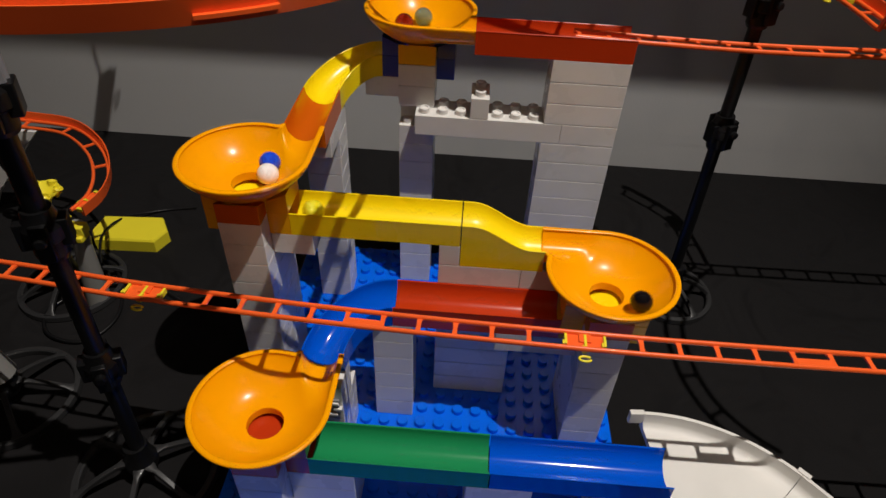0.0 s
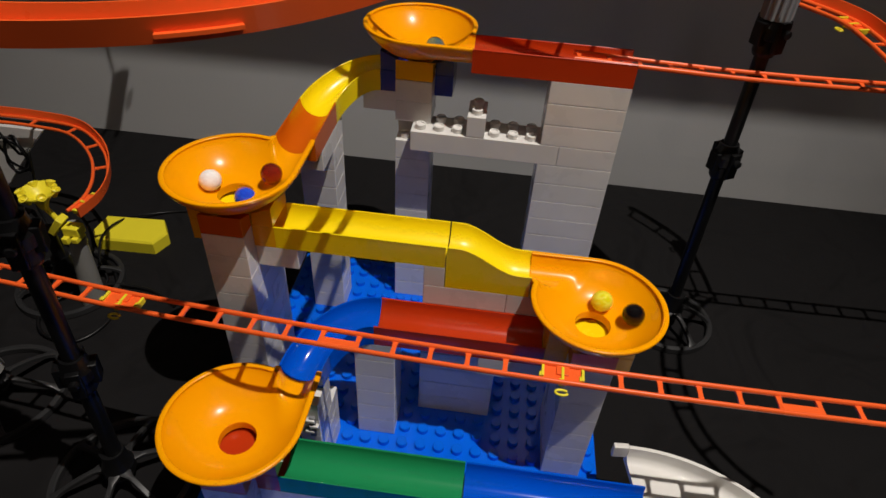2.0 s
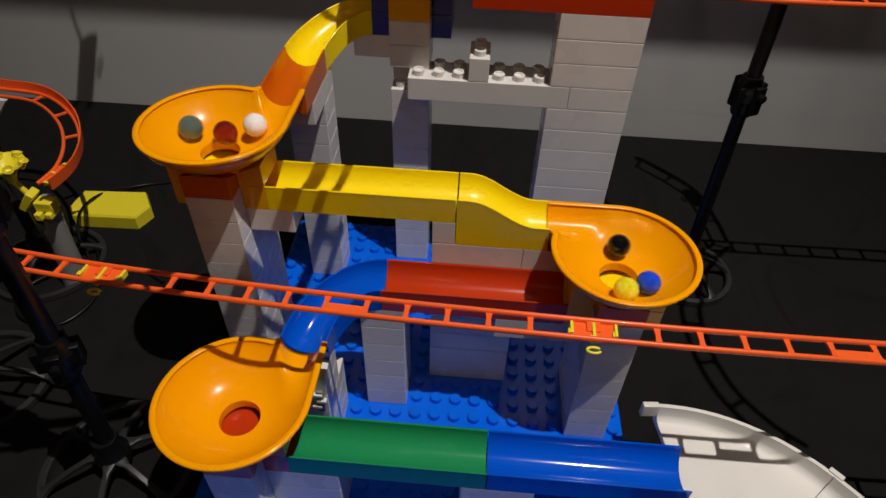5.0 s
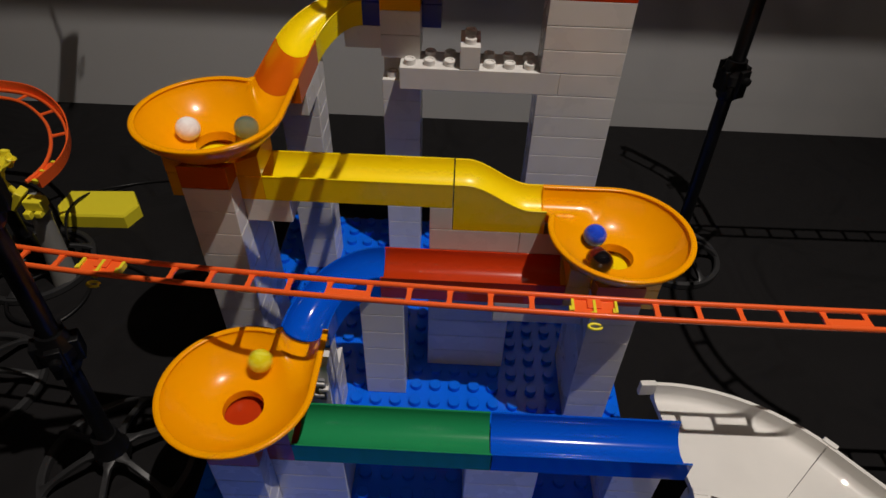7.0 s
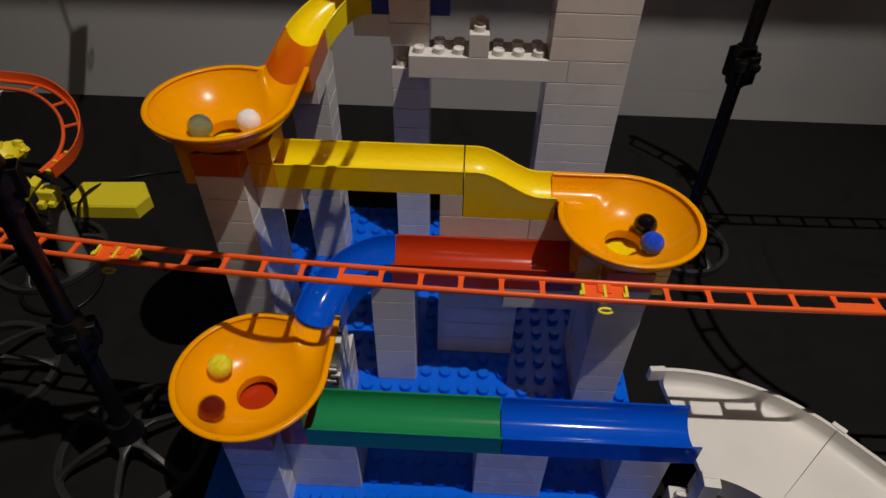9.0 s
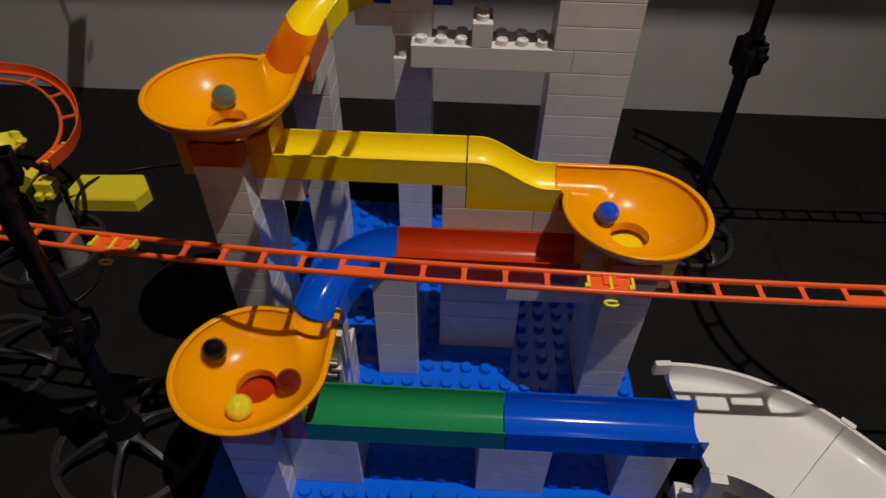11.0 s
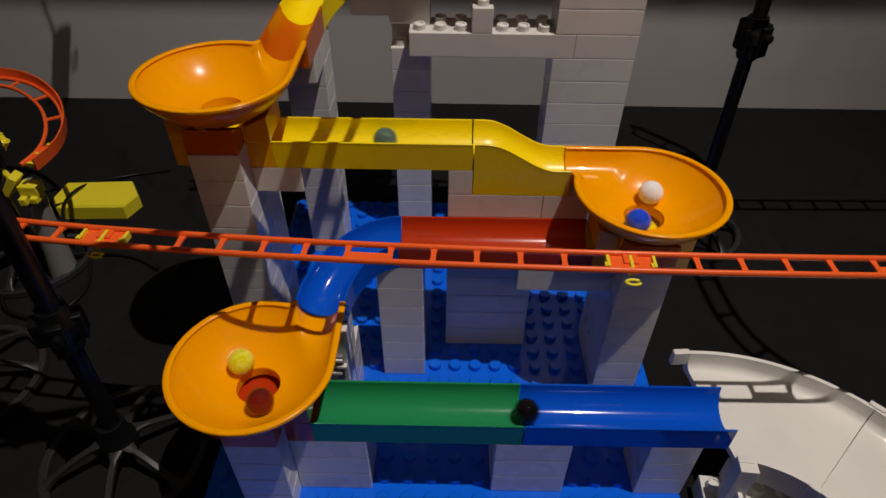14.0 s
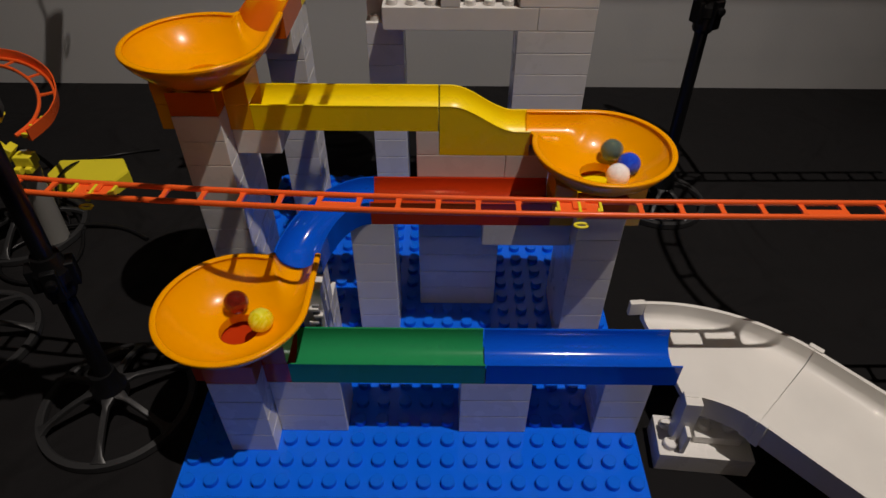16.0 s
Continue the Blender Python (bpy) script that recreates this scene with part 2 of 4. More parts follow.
def build_towers():
    tower("white brick tower carrying the lowest orange funnel", bond(2, 4, 0, 4, 0, 3) + [(2, 4, 0, 1, 3), (2, 4, 3, 4, 3)])
    tower("low white brick pillar under the green gutter", bond(4, 7, 1, 3, 0, 3))
    tower("low white brick pillar under the gutter joint", bond(12, 15, 1, 3, 0, 3))
    tower("low white brick pillar under the blue gutter", bond(18, 20, 1, 3, 0, 3))
    tower("white brick tower carrying the orange funnel at mid height", bond(0, 2, 8, 12, 0, 9) + [(0, 2, 8, 9, 9), (0, 2, 11, 12, 9), (2, 4, 9, 11, 8)])
    tower("slim white brick column under the red gutter", bond(7, 9, 7, 9, 0, 6))
    tower("broad white brick pillar under the yellow gutter", bond(10, 14, 9, 11, 0, 8) + [(10, 11, 9, 11, 8), (14, 16, 9, 11, 6), (14, 16, 9, 11, 7)])
    tower("white brick tower carrying the orange funnel of the yellow gutter", bond(17, 19, 6, 10, 0, 5) + [(13, 17, 7, 9, 5), (17, 19, 6, 10, 5), (17, 19, 6, 7, 6), (17, 19, 9, 10, 6)])
    tower("white brick column under the orange chute", bond(2, 4, 16, 18, 0, 10) + [(2, 4, 14, 18, 10)])
    tower("short white brick stack beside the lowest funnel", bond(5, 6, 4, 6, 0, 5))
    stack = tower("short white brick stack with added bars for glints", [(5, 6, 6, 7, 0), (5, 6, 6, 7, 1), (5, 6, 6, 7, 2)])
    # White bars added in place of the bright glints beside the lowest funnel.
    for z, x in ((0.065, 5.34), (0.0715, 5.56), (0.078, 5.42)):
        part("ridge", box((x * U, 3.78 * U, z), ((x + 0.42) * U, 3.998 * U, z + 0.0028), 0.0005), WHITE, stack)
    part("ridge_web", box((5.55 * U, 3.86 * U, 0.060), (5.85 * U, 3.996 * U, 0.083), 0.0004), GREY, stack, "grey web between the glint bars")
    front = [(i + 0.5, 17.5) for i in range(8, 15)]
    back = [(i + 0.5, 18.5) for i in range(9, 15)]
    keep = [s for s in front + back if not 11 < s[0] < 12]
    tower("tall white brick portal with a studded crossbeam",
          bond(7, 9, 18, 20, 0, 10)[:-1] + [(7, 9, 18, 20, 9, [(7.5, 18.5)]), (7, 8, 19, 20, 10), (8, 16, 17, 19, 10, keep), (7, 9, 18, 20, 11), (7, 9, 18, 20, 12), (5, 7, 19, 21, 11),
           (11, 12, 17, 19, 11, [(11.5, 17.5), (11.5, 18.5)]), (16, 19, 17, 19, 10)] + bond(15, 19, 17, 19, 0, 10) + bond(15, 19, 17, 19, 11, 14))


# ---- gutters and chutes ----
def groove(width=2 * U, r=0.0146, n=16):
    """The groove's half round between the two lips: (across, height below the top)."""
    return [(r * math.cos(math.pi * i / n), -r * math.sin(math.pi * i / n)) for i in range(n + 1)]


def gutter_ring(p, side, top, bottom):
    """One cross-section of a gutter: p is the middle, side its unit vector to the right, top and bottom its heights."""
    w = U - 0.00012
    ring = [Vector((p[0], p[1], 0)) + side * a + Vector((0, 0, z)) for a, z in
            [(-w, bottom), (w, bottom), (w, top - 0.0003), (w - 0.0003, top)] + [(a, top + h) for a, h in groove()] + [(-w + 0.0003, top), (-w, top - 0.0003)]]
    return ring


def gutter(name, label, mat, path, bottom=None, ends=None):
    """A gutter along path, points (x, y, top in bricks) in stud units. bottom: a level underside, in bricks; ends: its first and last heading."""
    t = thing(name, label, "gutter", "marble gutters", (path[0][0] * U, path[0][1] * U, 0))
    org = Vector((path[0][0] * U, path[0][1] * U, 0))
    secs, lips = [], {-1: [], 1: []}
    for i, (x, y, k) in enumerate(path):
        a, b = path[max(i - 1, 0)], path[min(i + 1, len(path) - 1)]
        d = Vector(((b[0] - a[0]), (b[1] - a[1]), 0)).normalized()
        if ends and i in (0, len(path) - 1):
            d = Vector((*ends[0 if i == 0 else 1], 0))
        side = Vector((d.y, -d.x, 0))
        p = Vector((x * U, y * U, 0)) - org
        secs.append(gutter_ring(p, side, k * H, (k - 1 if bottom is None else bottom) * H + 0.0001))
        for g in lips:
            w0, w1, z0, z1 = 0.01475, U - 0.0001, k * H - 0.0006, k * H + 0.0005
            lips[g].append([p + side * (g * w) + Vector((0, 0, z)) for w, z in ((w0, z0), (w1 + 0.0001, z0), (w1 + 0.0001, z1 - 0.0003), (w1 - 0.0003, z1), (w0 + 0.0003, z1), (w0, z1 - 0.0003))])
    part("channel", loft(secs), mat, t)
    for g in lips:
        part("lip", loft(lips[g]), mat, t)
    return t


def smooth(u):
    u = min(max(u, 0), 1)
    return u * u * (3 - 2 * u)


def s_path(n=24):
    out = []
    for i in range(n + 1):
        x = 11 + 4 * i / n
        out.append((x + (0.03 if i == 0 else 0), 10, 10 - smooth((x - 11.5) / 2.9)))
    return out


def bend(cx, cy, k0, n=24):
    """A quarter bend of radius three studs that drops by one brick."""
    out = []
    for i in range(n + 1):
        q = math.pi / 2 * (1 + i / n)
        out.append((cx + 3 * math.cos(q), cy + 3 * math.sin(q), k0 - smooth(i / n)))
    return out


def build_gutters():
    gutter("gutter", "straight green plastic half-pipe gutter", GREEN, [(5.004, 2, 4), (12.975, 2, 4)])
    gutter("gutter", "straight blue plastic half-pipe gutter with an open end", BLUE, [(13.025, 2, 4), (20.92, 2, 4)])
    gutter("gutter", "straight red plastic half-pipe gutter", RED, [(8.02, 8, 7), (15.975, 8, 7)])
    gutter("gutter", "straight yellow plastic half-pipe gutter", YELLOW, [(3.01, 10, 10), (10.965, 10, 10)])
    gutter("gutter", "yellow S-shaped drop gutter with a solid skirt", YELLOW, s_path(), 8, ((1, 0), (1, 0)))
    gutter("gutter", "blue quarter-bend gutter sloping into the lowest funnel", BLUE, bend(8, 5, 7), None, ((-1, 0), (0, -1)))
    gutter("gutter", "yellow quarter-bend gutter under the top funnel", YELLOW, bend(6, 17, 13), None, ((-1, 0), (0, -1)))
    gutter("gutter", "short orange-red half-pipe gutter", RUST, [(3, 16.99, 12), (3, 13.01, 12)])
    gutter("gutter", "straight red plastic half-pipe gutter at the top", RED, [(18.99, 18, 15), (11.01, 18, 15)])


# ---- funnels ----
BOWL_R, HOLE_R, BOWL_D = 0.0464, 0.013, 0.0235


def bowl_height(r):
    s = max((r - HOLE_R) / (BOWL_R - HOLE_R), 0)
    return -BOWL_D + (BOWL_D - 0.0015) * s ** 2.05 + 0.0015 * max((s - 0.93) / 0.07, 0)


def bowl_bm():
    """The bowl with its inlet channel, which runs in from +y along x = 2 studs; rim at height 0."""
    bm = bmesh.new()
    nt, nr = 224, 30
    rings = []
    for i in range(nt):
        q = 2 * math.pi * i / nt
        c, s = math.cos(q), math.sin(q)
        rho = BOWL_R
        if 0 < q < math.atan2(3, 1):
            rho = min(BOWL_R / max(c, 1e-6), 3 * U / s)
        ray = []
        for j in range(nr + 1):
            u = j / nr
            r = HOLE_R + (rho - HOLE_R) * u
            x, y = r * c, r * s
            z = bowl_height(min(r, BOWL_R))
            if y > -0.8 * U and x > U:
                a = (x - 1.95 * U) / (0.95 * U)
                fade = smooth((y + 0.8 * U) / (1.7 * U))
                dip = math.sqrt(max(1 - (a / 0.94) ** 2, 0)) * 0.0146 * fade
                k = 0.006 * fade * max(1 - a ** 4, 0) + 1e-6
                h = max(k - abs(z + dip), 0) / k
                z = min(z, -dip) - h * h * k / 4
            ray.append(bm.verts.new((x, y, z)))
        rings.append(ray)
    for a, b in zip(rings, rings[1:] + rings[:1]):
        for j in range(nr):
            bm.faces.new((a[j], a[j + 1], b[j + 1], b[j]))
    return bm


def funnel(cx, cy, k, turn, outlet, label, out_mat, low_mat, arm_mat, side_mat):
    """A round funnel over the stud (cx, cy), base at brick k, rim three bricks higher. turn: way of its inlet; outlet: -1 or 1 along x."""
    t = thing("funnel", label, "funnel", "orange funnels", (cx * U, cy * U, k * H))
    bowl = part("bowl", bowl_bm(), ORANGE, t, "", 40, False)
    bowl.location = (0, 0, 3 * H)
    bowl.rotation_euler = (0, 0, radians(turn))
    sol = bowl.modifiers.new("wall", "SOLIDIFY")
    sol.thickness, sol.offset = 0.0031, -0.5
    bev = bowl.modifiers.new("rim", "BEVEL")
    bev.width, bev.segments, bev.limit_method, bev.angle_limit = 0.0004, 2, "ANGLE", radians(50)
    # raised edge round the bowl, open at the inlet
    edge = []
    for i in range(97):
        q = math.atan2(3, 1) + (2 * math.pi - math.atan2(3, 1)) * i / 96
        edge.append(Vector((BOWL_R * math.cos(q), BOWL_R * math.sin(q), -0.0003)))
    edge += [Vector((BOWL_R, 3 * U * f / 8, -0.0003)) for f in range(1, 9)]
    edge = [Vector((U, 3 * U, -0.0003)), Vector((U, BOWL_R, -0.0003))] + edge[1:]
    part("rim", loft(tube_sections(edge, 0.0021, 12, 0.5)), ORANGE, bowl, "", 60)
    throat = part("throat", lathe([(HOLE_R - 0.0001, 3 * H - BOWL_D), (HOLE_R + 0.0016, 3 * H - BOWL_D - 0.0003), (HOLE_R + 0.0016, 3 * H - BOWL_D - 0.006), (HOLE_R - 0.0001, 3 * H - BOWL_D - 0.006)], 48), ORANGE, t)
    # upper cross of four arms round an open shaft
    e = 0.0002
    for lo, hi in (((-U, -2 * U), (U, -U - e)), ((-U, U + e), (U, 2 * U)), ((-2 * U, -U), (-U, U)), ((U, -U), (2 * U, U))):
        side = abs(lo[0] + hi[0]) > 0.01
        arm = box((lo[0] + e, lo[1], H + e), (hi[0] - e, hi[1], 0.0308), 0.0005)
        for v in arm.verts:
            if v.co.z > 0.025:
                v.co.z = 3 * H - 0.0046 + bowl_height(max(abs(v.co.x), abs(v.co.y)))
        part("base_arm", arm, out_mat if side else arm_mat, t)
    # the lower outlet block with its channel, and the sloping plate inside the shaft
    secs = [gutter_ring((x * U, 0), Vector((0, -1, 0)), H, 0.0002) for x in (-0.9, 1.996)]
    if outlet < 0:
        secs = [gutter_ring((x * U, 0), Vector((0, -1, 0)), H, 0.0002) for x in (-1.996, 0.9)]
    part("outlet", loft(secs), side_mat, t)
    o = -outlet
    part("end_block", box((min(o * 0.9 * U, o * 2 * U) + e, -U + e, e), (max(o * 0.9 * U, o * 2 * U) - e, U - e, H - e), 0.0005), side_mat, t)
    za, zb = 2 * H - 0.0125, 2 * H - 0.0175
    w = U - 0.0006
    ring = [(-w * outlet, za), (w * outlet, zb), (w * outlet, zb - 0.002), (-w * outlet, za - 0.002)]
    part("chute_plate", loft([[Vector((x, y, z)) for x, z in ring] for y in (-w, w)]), low_mat, t)
    return t


def build_funnels():
    funnel(3, 2, 3, 0, 1, "lowest orange plastic funnel with a red outlet", RUST, RED, RUST, RED)
    funnel(18, 8, 6, 90, -1, "orange plastic funnel fed by the yellow gutter", AMBER_SHADED_YELLOW, YELLOW, RUST, AMBER_SHADED_YELLOW)
    funnel(1, 10, 9, 0, 1, "orange plastic funnel at mid height with a yellow outlet", AMBER_SHADED_YELLOW, YELLOW, RUST, AMBER_SHADED_YELLOW)
    funnel(8, 20, 12, -90, -1, "topmost orange plastic funnel on blue bricks", NAVY, NAVY, AMBER_SHADED_YELLOW, NAVY)


# ---- ladder rails ----
def rail_points(points, step):
    """Even points along a smooth curve through the given ones."""
    pts = [Vector(p) for p in points]
    dense = []
    for i in range(len(pts) - 1):
        p0, p1, p2, p3 = pts[max(i - 1, 0)], pts[i], pts[i + 1], pts[min(i + 2, len(pts) - 1)]
        for j in range(24):
            u = j / 24
            dense.append(0.5 * ((2 * p1) + (p2 - p0) * u + (2 * p0 - 5 * p1 + 4 * p2 - p3) * u * u + (3 * p1 - p0 - 3 * p2 + p3) * u ** 3))
    dense.append(pts[-1])
    out, left = [dense[0]], step
    for a, b in zip(dense, dense[1:]):
        d = (b - a).length
        while d >= left:
            a = a + (b - a) * (left / d)
            d = (b - a).length
            out.append(a.copy())
            left = step
        left -= d
    return out


def ladder_rail(label, points, gauge=0.0135, tie=0.0245, clips=(), bank=0.0, rod=0.0016, mat=None, guards=(), webs=(), ledge=()):
    """A flexible ladder-like track: two rods, cross ties, and clips at the given shares of its length."""
    mat = mat or RAIL
    t = thing("ladder_rail", label, "toy track", "orange ladder rails", points[0])
    org = Vector(points[0])
    mid = [p - org for p in rail_points(points, 0.004)]
    sides = []
    for i in range(len(mid)):
        d = (mid[min(i + 1, len(mid) - 1)] - mid[max(i - 1, 0)]).normalized()
        s = d.cross(Vector((0, 0, 1))).normalized()
        sides.append((Matrix.Rotation(radians(bank), 3, d) @ s, d))
    for sign in (-1, 1):
        part("rail", loft(tube_sections([m + s * (gauge / 2 * sign) for m, (s, d) in zip(mid, sides)], rod, 12, 1.25)), mat, t, "", 50)
    for guard in guards:
        secs = []
        for m, (s, d) in zip(mid, sides):
            up = s.cross(d)
            e = s * (guard * (gauge / 2 + 0.0012))
            o = s * (guard * 0.0012)
            secs.append([m + e - up * 0.002, m + e + o - up * 0.002, m + e + o * 2.2 + up * 0.0095, m + e + o * 1.2 + up * 0.0095])
        part("guard_wall", loft(secs), mat, t, "", 40)
    if ledge:
        # a short strip outside the guard wall, added to give its bright stripe of light
        secs = []
        for i in range(int(ledge[0] * len(mid)), int(ledge[1] * len(mid))):
            s, d = sides[i]
            secs.append([mid[i] + s * a + Vector((0, 0, c)) for a, c in ((gauge / 2 + 0.002, 0.0012), (gauge / 2 + 0.0058, 0.0012), (gauge / 2 + 0.0058, 0.0030), (gauge / 2 + 0.002, 0.0030))])
        part("flange", loft(secs), mat, t)
    every = max(int(round(tie / 0.004)), 1)
    for i in range(1, len(mid), every):
        if any(abs(i - share * (len(mid) - 1)) < 0.03 / 0.004 for share in clips):
            continue
        s, d = sides[i]
        up = s.cross(d)
        o = mid[i] - up * 0.0006
        ring = [[o + s * a + d * b + up * c for b, c in ((-w, -0.0007), (w, -0.0007), (w, 0.0007), (-w, 0.0007))] for a, w in ((-gauge / 2, 0.0030), (-gauge * 0.32, 0.0017), (0, 0.0014), (gauge * 0.32, 0.0017), (gauge / 2, 0.0030))]
        part("cross_tie", loft(ring), mat, t)
    for share in webs:
        # a flat web that fills half the gauge between two ties
        i = 1 + every * int(share * (len(mid) - 1) / every)
        if i + every < len(mid):
            bm = loft([[mid[j] + sides[j][0] * a + Vector((0, 0, c)) for a, c in ((0, -0.0012), (gauge / 2, -0.0012), (gauge / 2, 0.0002), (0, 0.0002))] for j in range(i, i + every + 1)])
            part("web", bm, mat, t)
    for share in clips:
        i = min(int(share * (len(mid) - 1)), len(mid) - 1)
        s, d = sides[i]
        up = s.cross(d)
        m = Matrix((s, d, up)).transposed().to_4x4()
        m.translation = mid[i]
        w = gauge / 2
        plate = box((-w, -0.0125, -0.0026), (w, 0.0125, -0.0004), 0.0004)
        add_box(plate, (-w, -0.004, -0.0004), (w * 0.2, 0.004, 0.0008), 0.0003)
        bmesh.ops.transform(plate, matrix=m, verts=plate.verts)
        joint = part("joint_plate", plate, mat, t)
        for b in (-0.0125, 0.0, 0.0125):
            far = w * 0.62 if b else w * 1.15
            arm = box((-w * 0.7, b - 0.0009, -0.0030), (far, b + 0.0009, 0.0013), 0.0003)
            add_box(arm, (far - 0.0035, b - 0.0022, -0.0030), (far, b + 0.0009, 0.0009), 0.0003)
            bmesh.ops.transform(arm, matrix=m, verts=arm.verts)
            part("clip_arm", arm, LEMON, joint, "yellow clip arm")
        loop = [m @ Vector((w + 0.0048 + 0.0020 * math.cos(q), 0.0038 * math.sin(q), -0.004)) for q in (radians(120 + 315 * k / 22) for k in range(23))]
        part("hook", loft(tube_sections(loop, 0.0009, 8)), LEMON, joint, "yellow open hook", 60)
    return t


def build_rails():
    ladder_rail("long orange ladder rail crossing in front of the funnels", [(-0.3300, 0.1000, 0.1740), (-0.1345, 0.0847, 0.1721), (-0.0341, 0.0744, 0.1716), (0.1108, 0.0652, 0.1711), (0.2603, 0.0586, 0.1729), (0.3592, 0.0567, 0.1740), (0.4680, 0.0577, 0.1737), (0.6200, 0.0600, 0.1730)],
                clips=(0.315, 0.625), webs=(0.465, 0.775))
    ladder_rail("orange ladder rail feeding the top red gutter", [(0.2557, 0.2869, 0.2856), (0.3154, 0.2865, 0.2842), (0.3997, 0.2849, 0.2835), (0.4985, 0.2828, 0.2859), (0.6800, 0.2850, 0.2900)], webs=(0.02, 0.2))
    ladder_rail("curved orange ladder rail with a guard wall on a yellow post", [(-0.4021, 0.3398, 0.1289), (-0.3512, 0.3526, 0.1266), (-0.2959, 0.3569, 0.1235), (-0.2507, 0.3489, 0.1231), (-0.2075, 0.3149, 0.1241), (-0.1803, 0.2760, 0.1241), (-0.1692, 0.2410, 0.1231), (-0.1741, 0.2150, 0.1211)],
                clips=(0.955,), tie=0.048, guards=(-1,))
    ladder_rail("high curved orange ladder rail with a guard wall", [(-0.3600, 0.0300, 0.3880), (-0.2000, 0.0060, 0.3820), (-0.0900, 0.0080, 0.3790), (0.0015, 0.0253, 0.3750), (0.0740, 0.0472, 0.3773), (0.1249, 0.0984, 0.3773), (0.1483, 0.1492, 0.3782), (0.1541, 0.2097, 0.3803)],
                tie=0.036, guards=(-1, 1), rod=0.0022, ledge=(0.672, 0.732))
    ladder_rail("curved orange ladder rail beside the back stand", [(0.4318, 0.4049, 0.3130), (0.4405, 0.3999, 0.3122), (0.4780, 0.3594, 0.3095), (0.4878, 0.3193, 0.3075), (0.4916, 0.2795, 0.3053)],
                clips=(0.53,), tie=0.036, guards=(-1,))
    ladder_rail("orange ladder rail high over the top funnel", [(0.0300, 0.2720, 0.4030), (0.0850, 0.2830, 0.4030), (0.1300, 0.2870, 0.4030), (0.2000, 0.2840, 0.4020), (0.3000, 0.2720, 0.4020), (0.4210, 0.2633, 0.4008)], rod=0.002)
    ladder_rail("orange ladder rail high over the white channel", [(0.4916, 0.2795, 0.3053), (0.4808, 0.2454, 0.3733), (0.4660, 0.2050, 0.4140), (0.4590, 0.1690, 0.4200), (0.4590, 0.1410, 0.4200), (0.4620, 0.1180, 0.4200), (0.4710, 0.0930, 0.4200), (0.4890, 0.0690, 0.4200), (0.5090, 0.0530, 0.4200)], rod=0.002, tie=0.036)

    # Rail end out of view, added to throw a ladder shadow on the back wall.
    hung = ladder_rail("unseen orange ladder rail end added for its wall shadow", [(-0.126, 0.392, 0.47), (-0.130, 0.413, 0.47), (-0.1345, 0.434, 0.47)], gauge=0.0145, clips=(0.76,))
    part("hanger", lathe([(0.0001, 0.0), (0.0011, 0.0), (0.0011, 0.35), (0.0001, 0.35)], 10, (-0.0072, 0.033)), BLACK, hung, "thin black rod added to hold the unseen rail end")


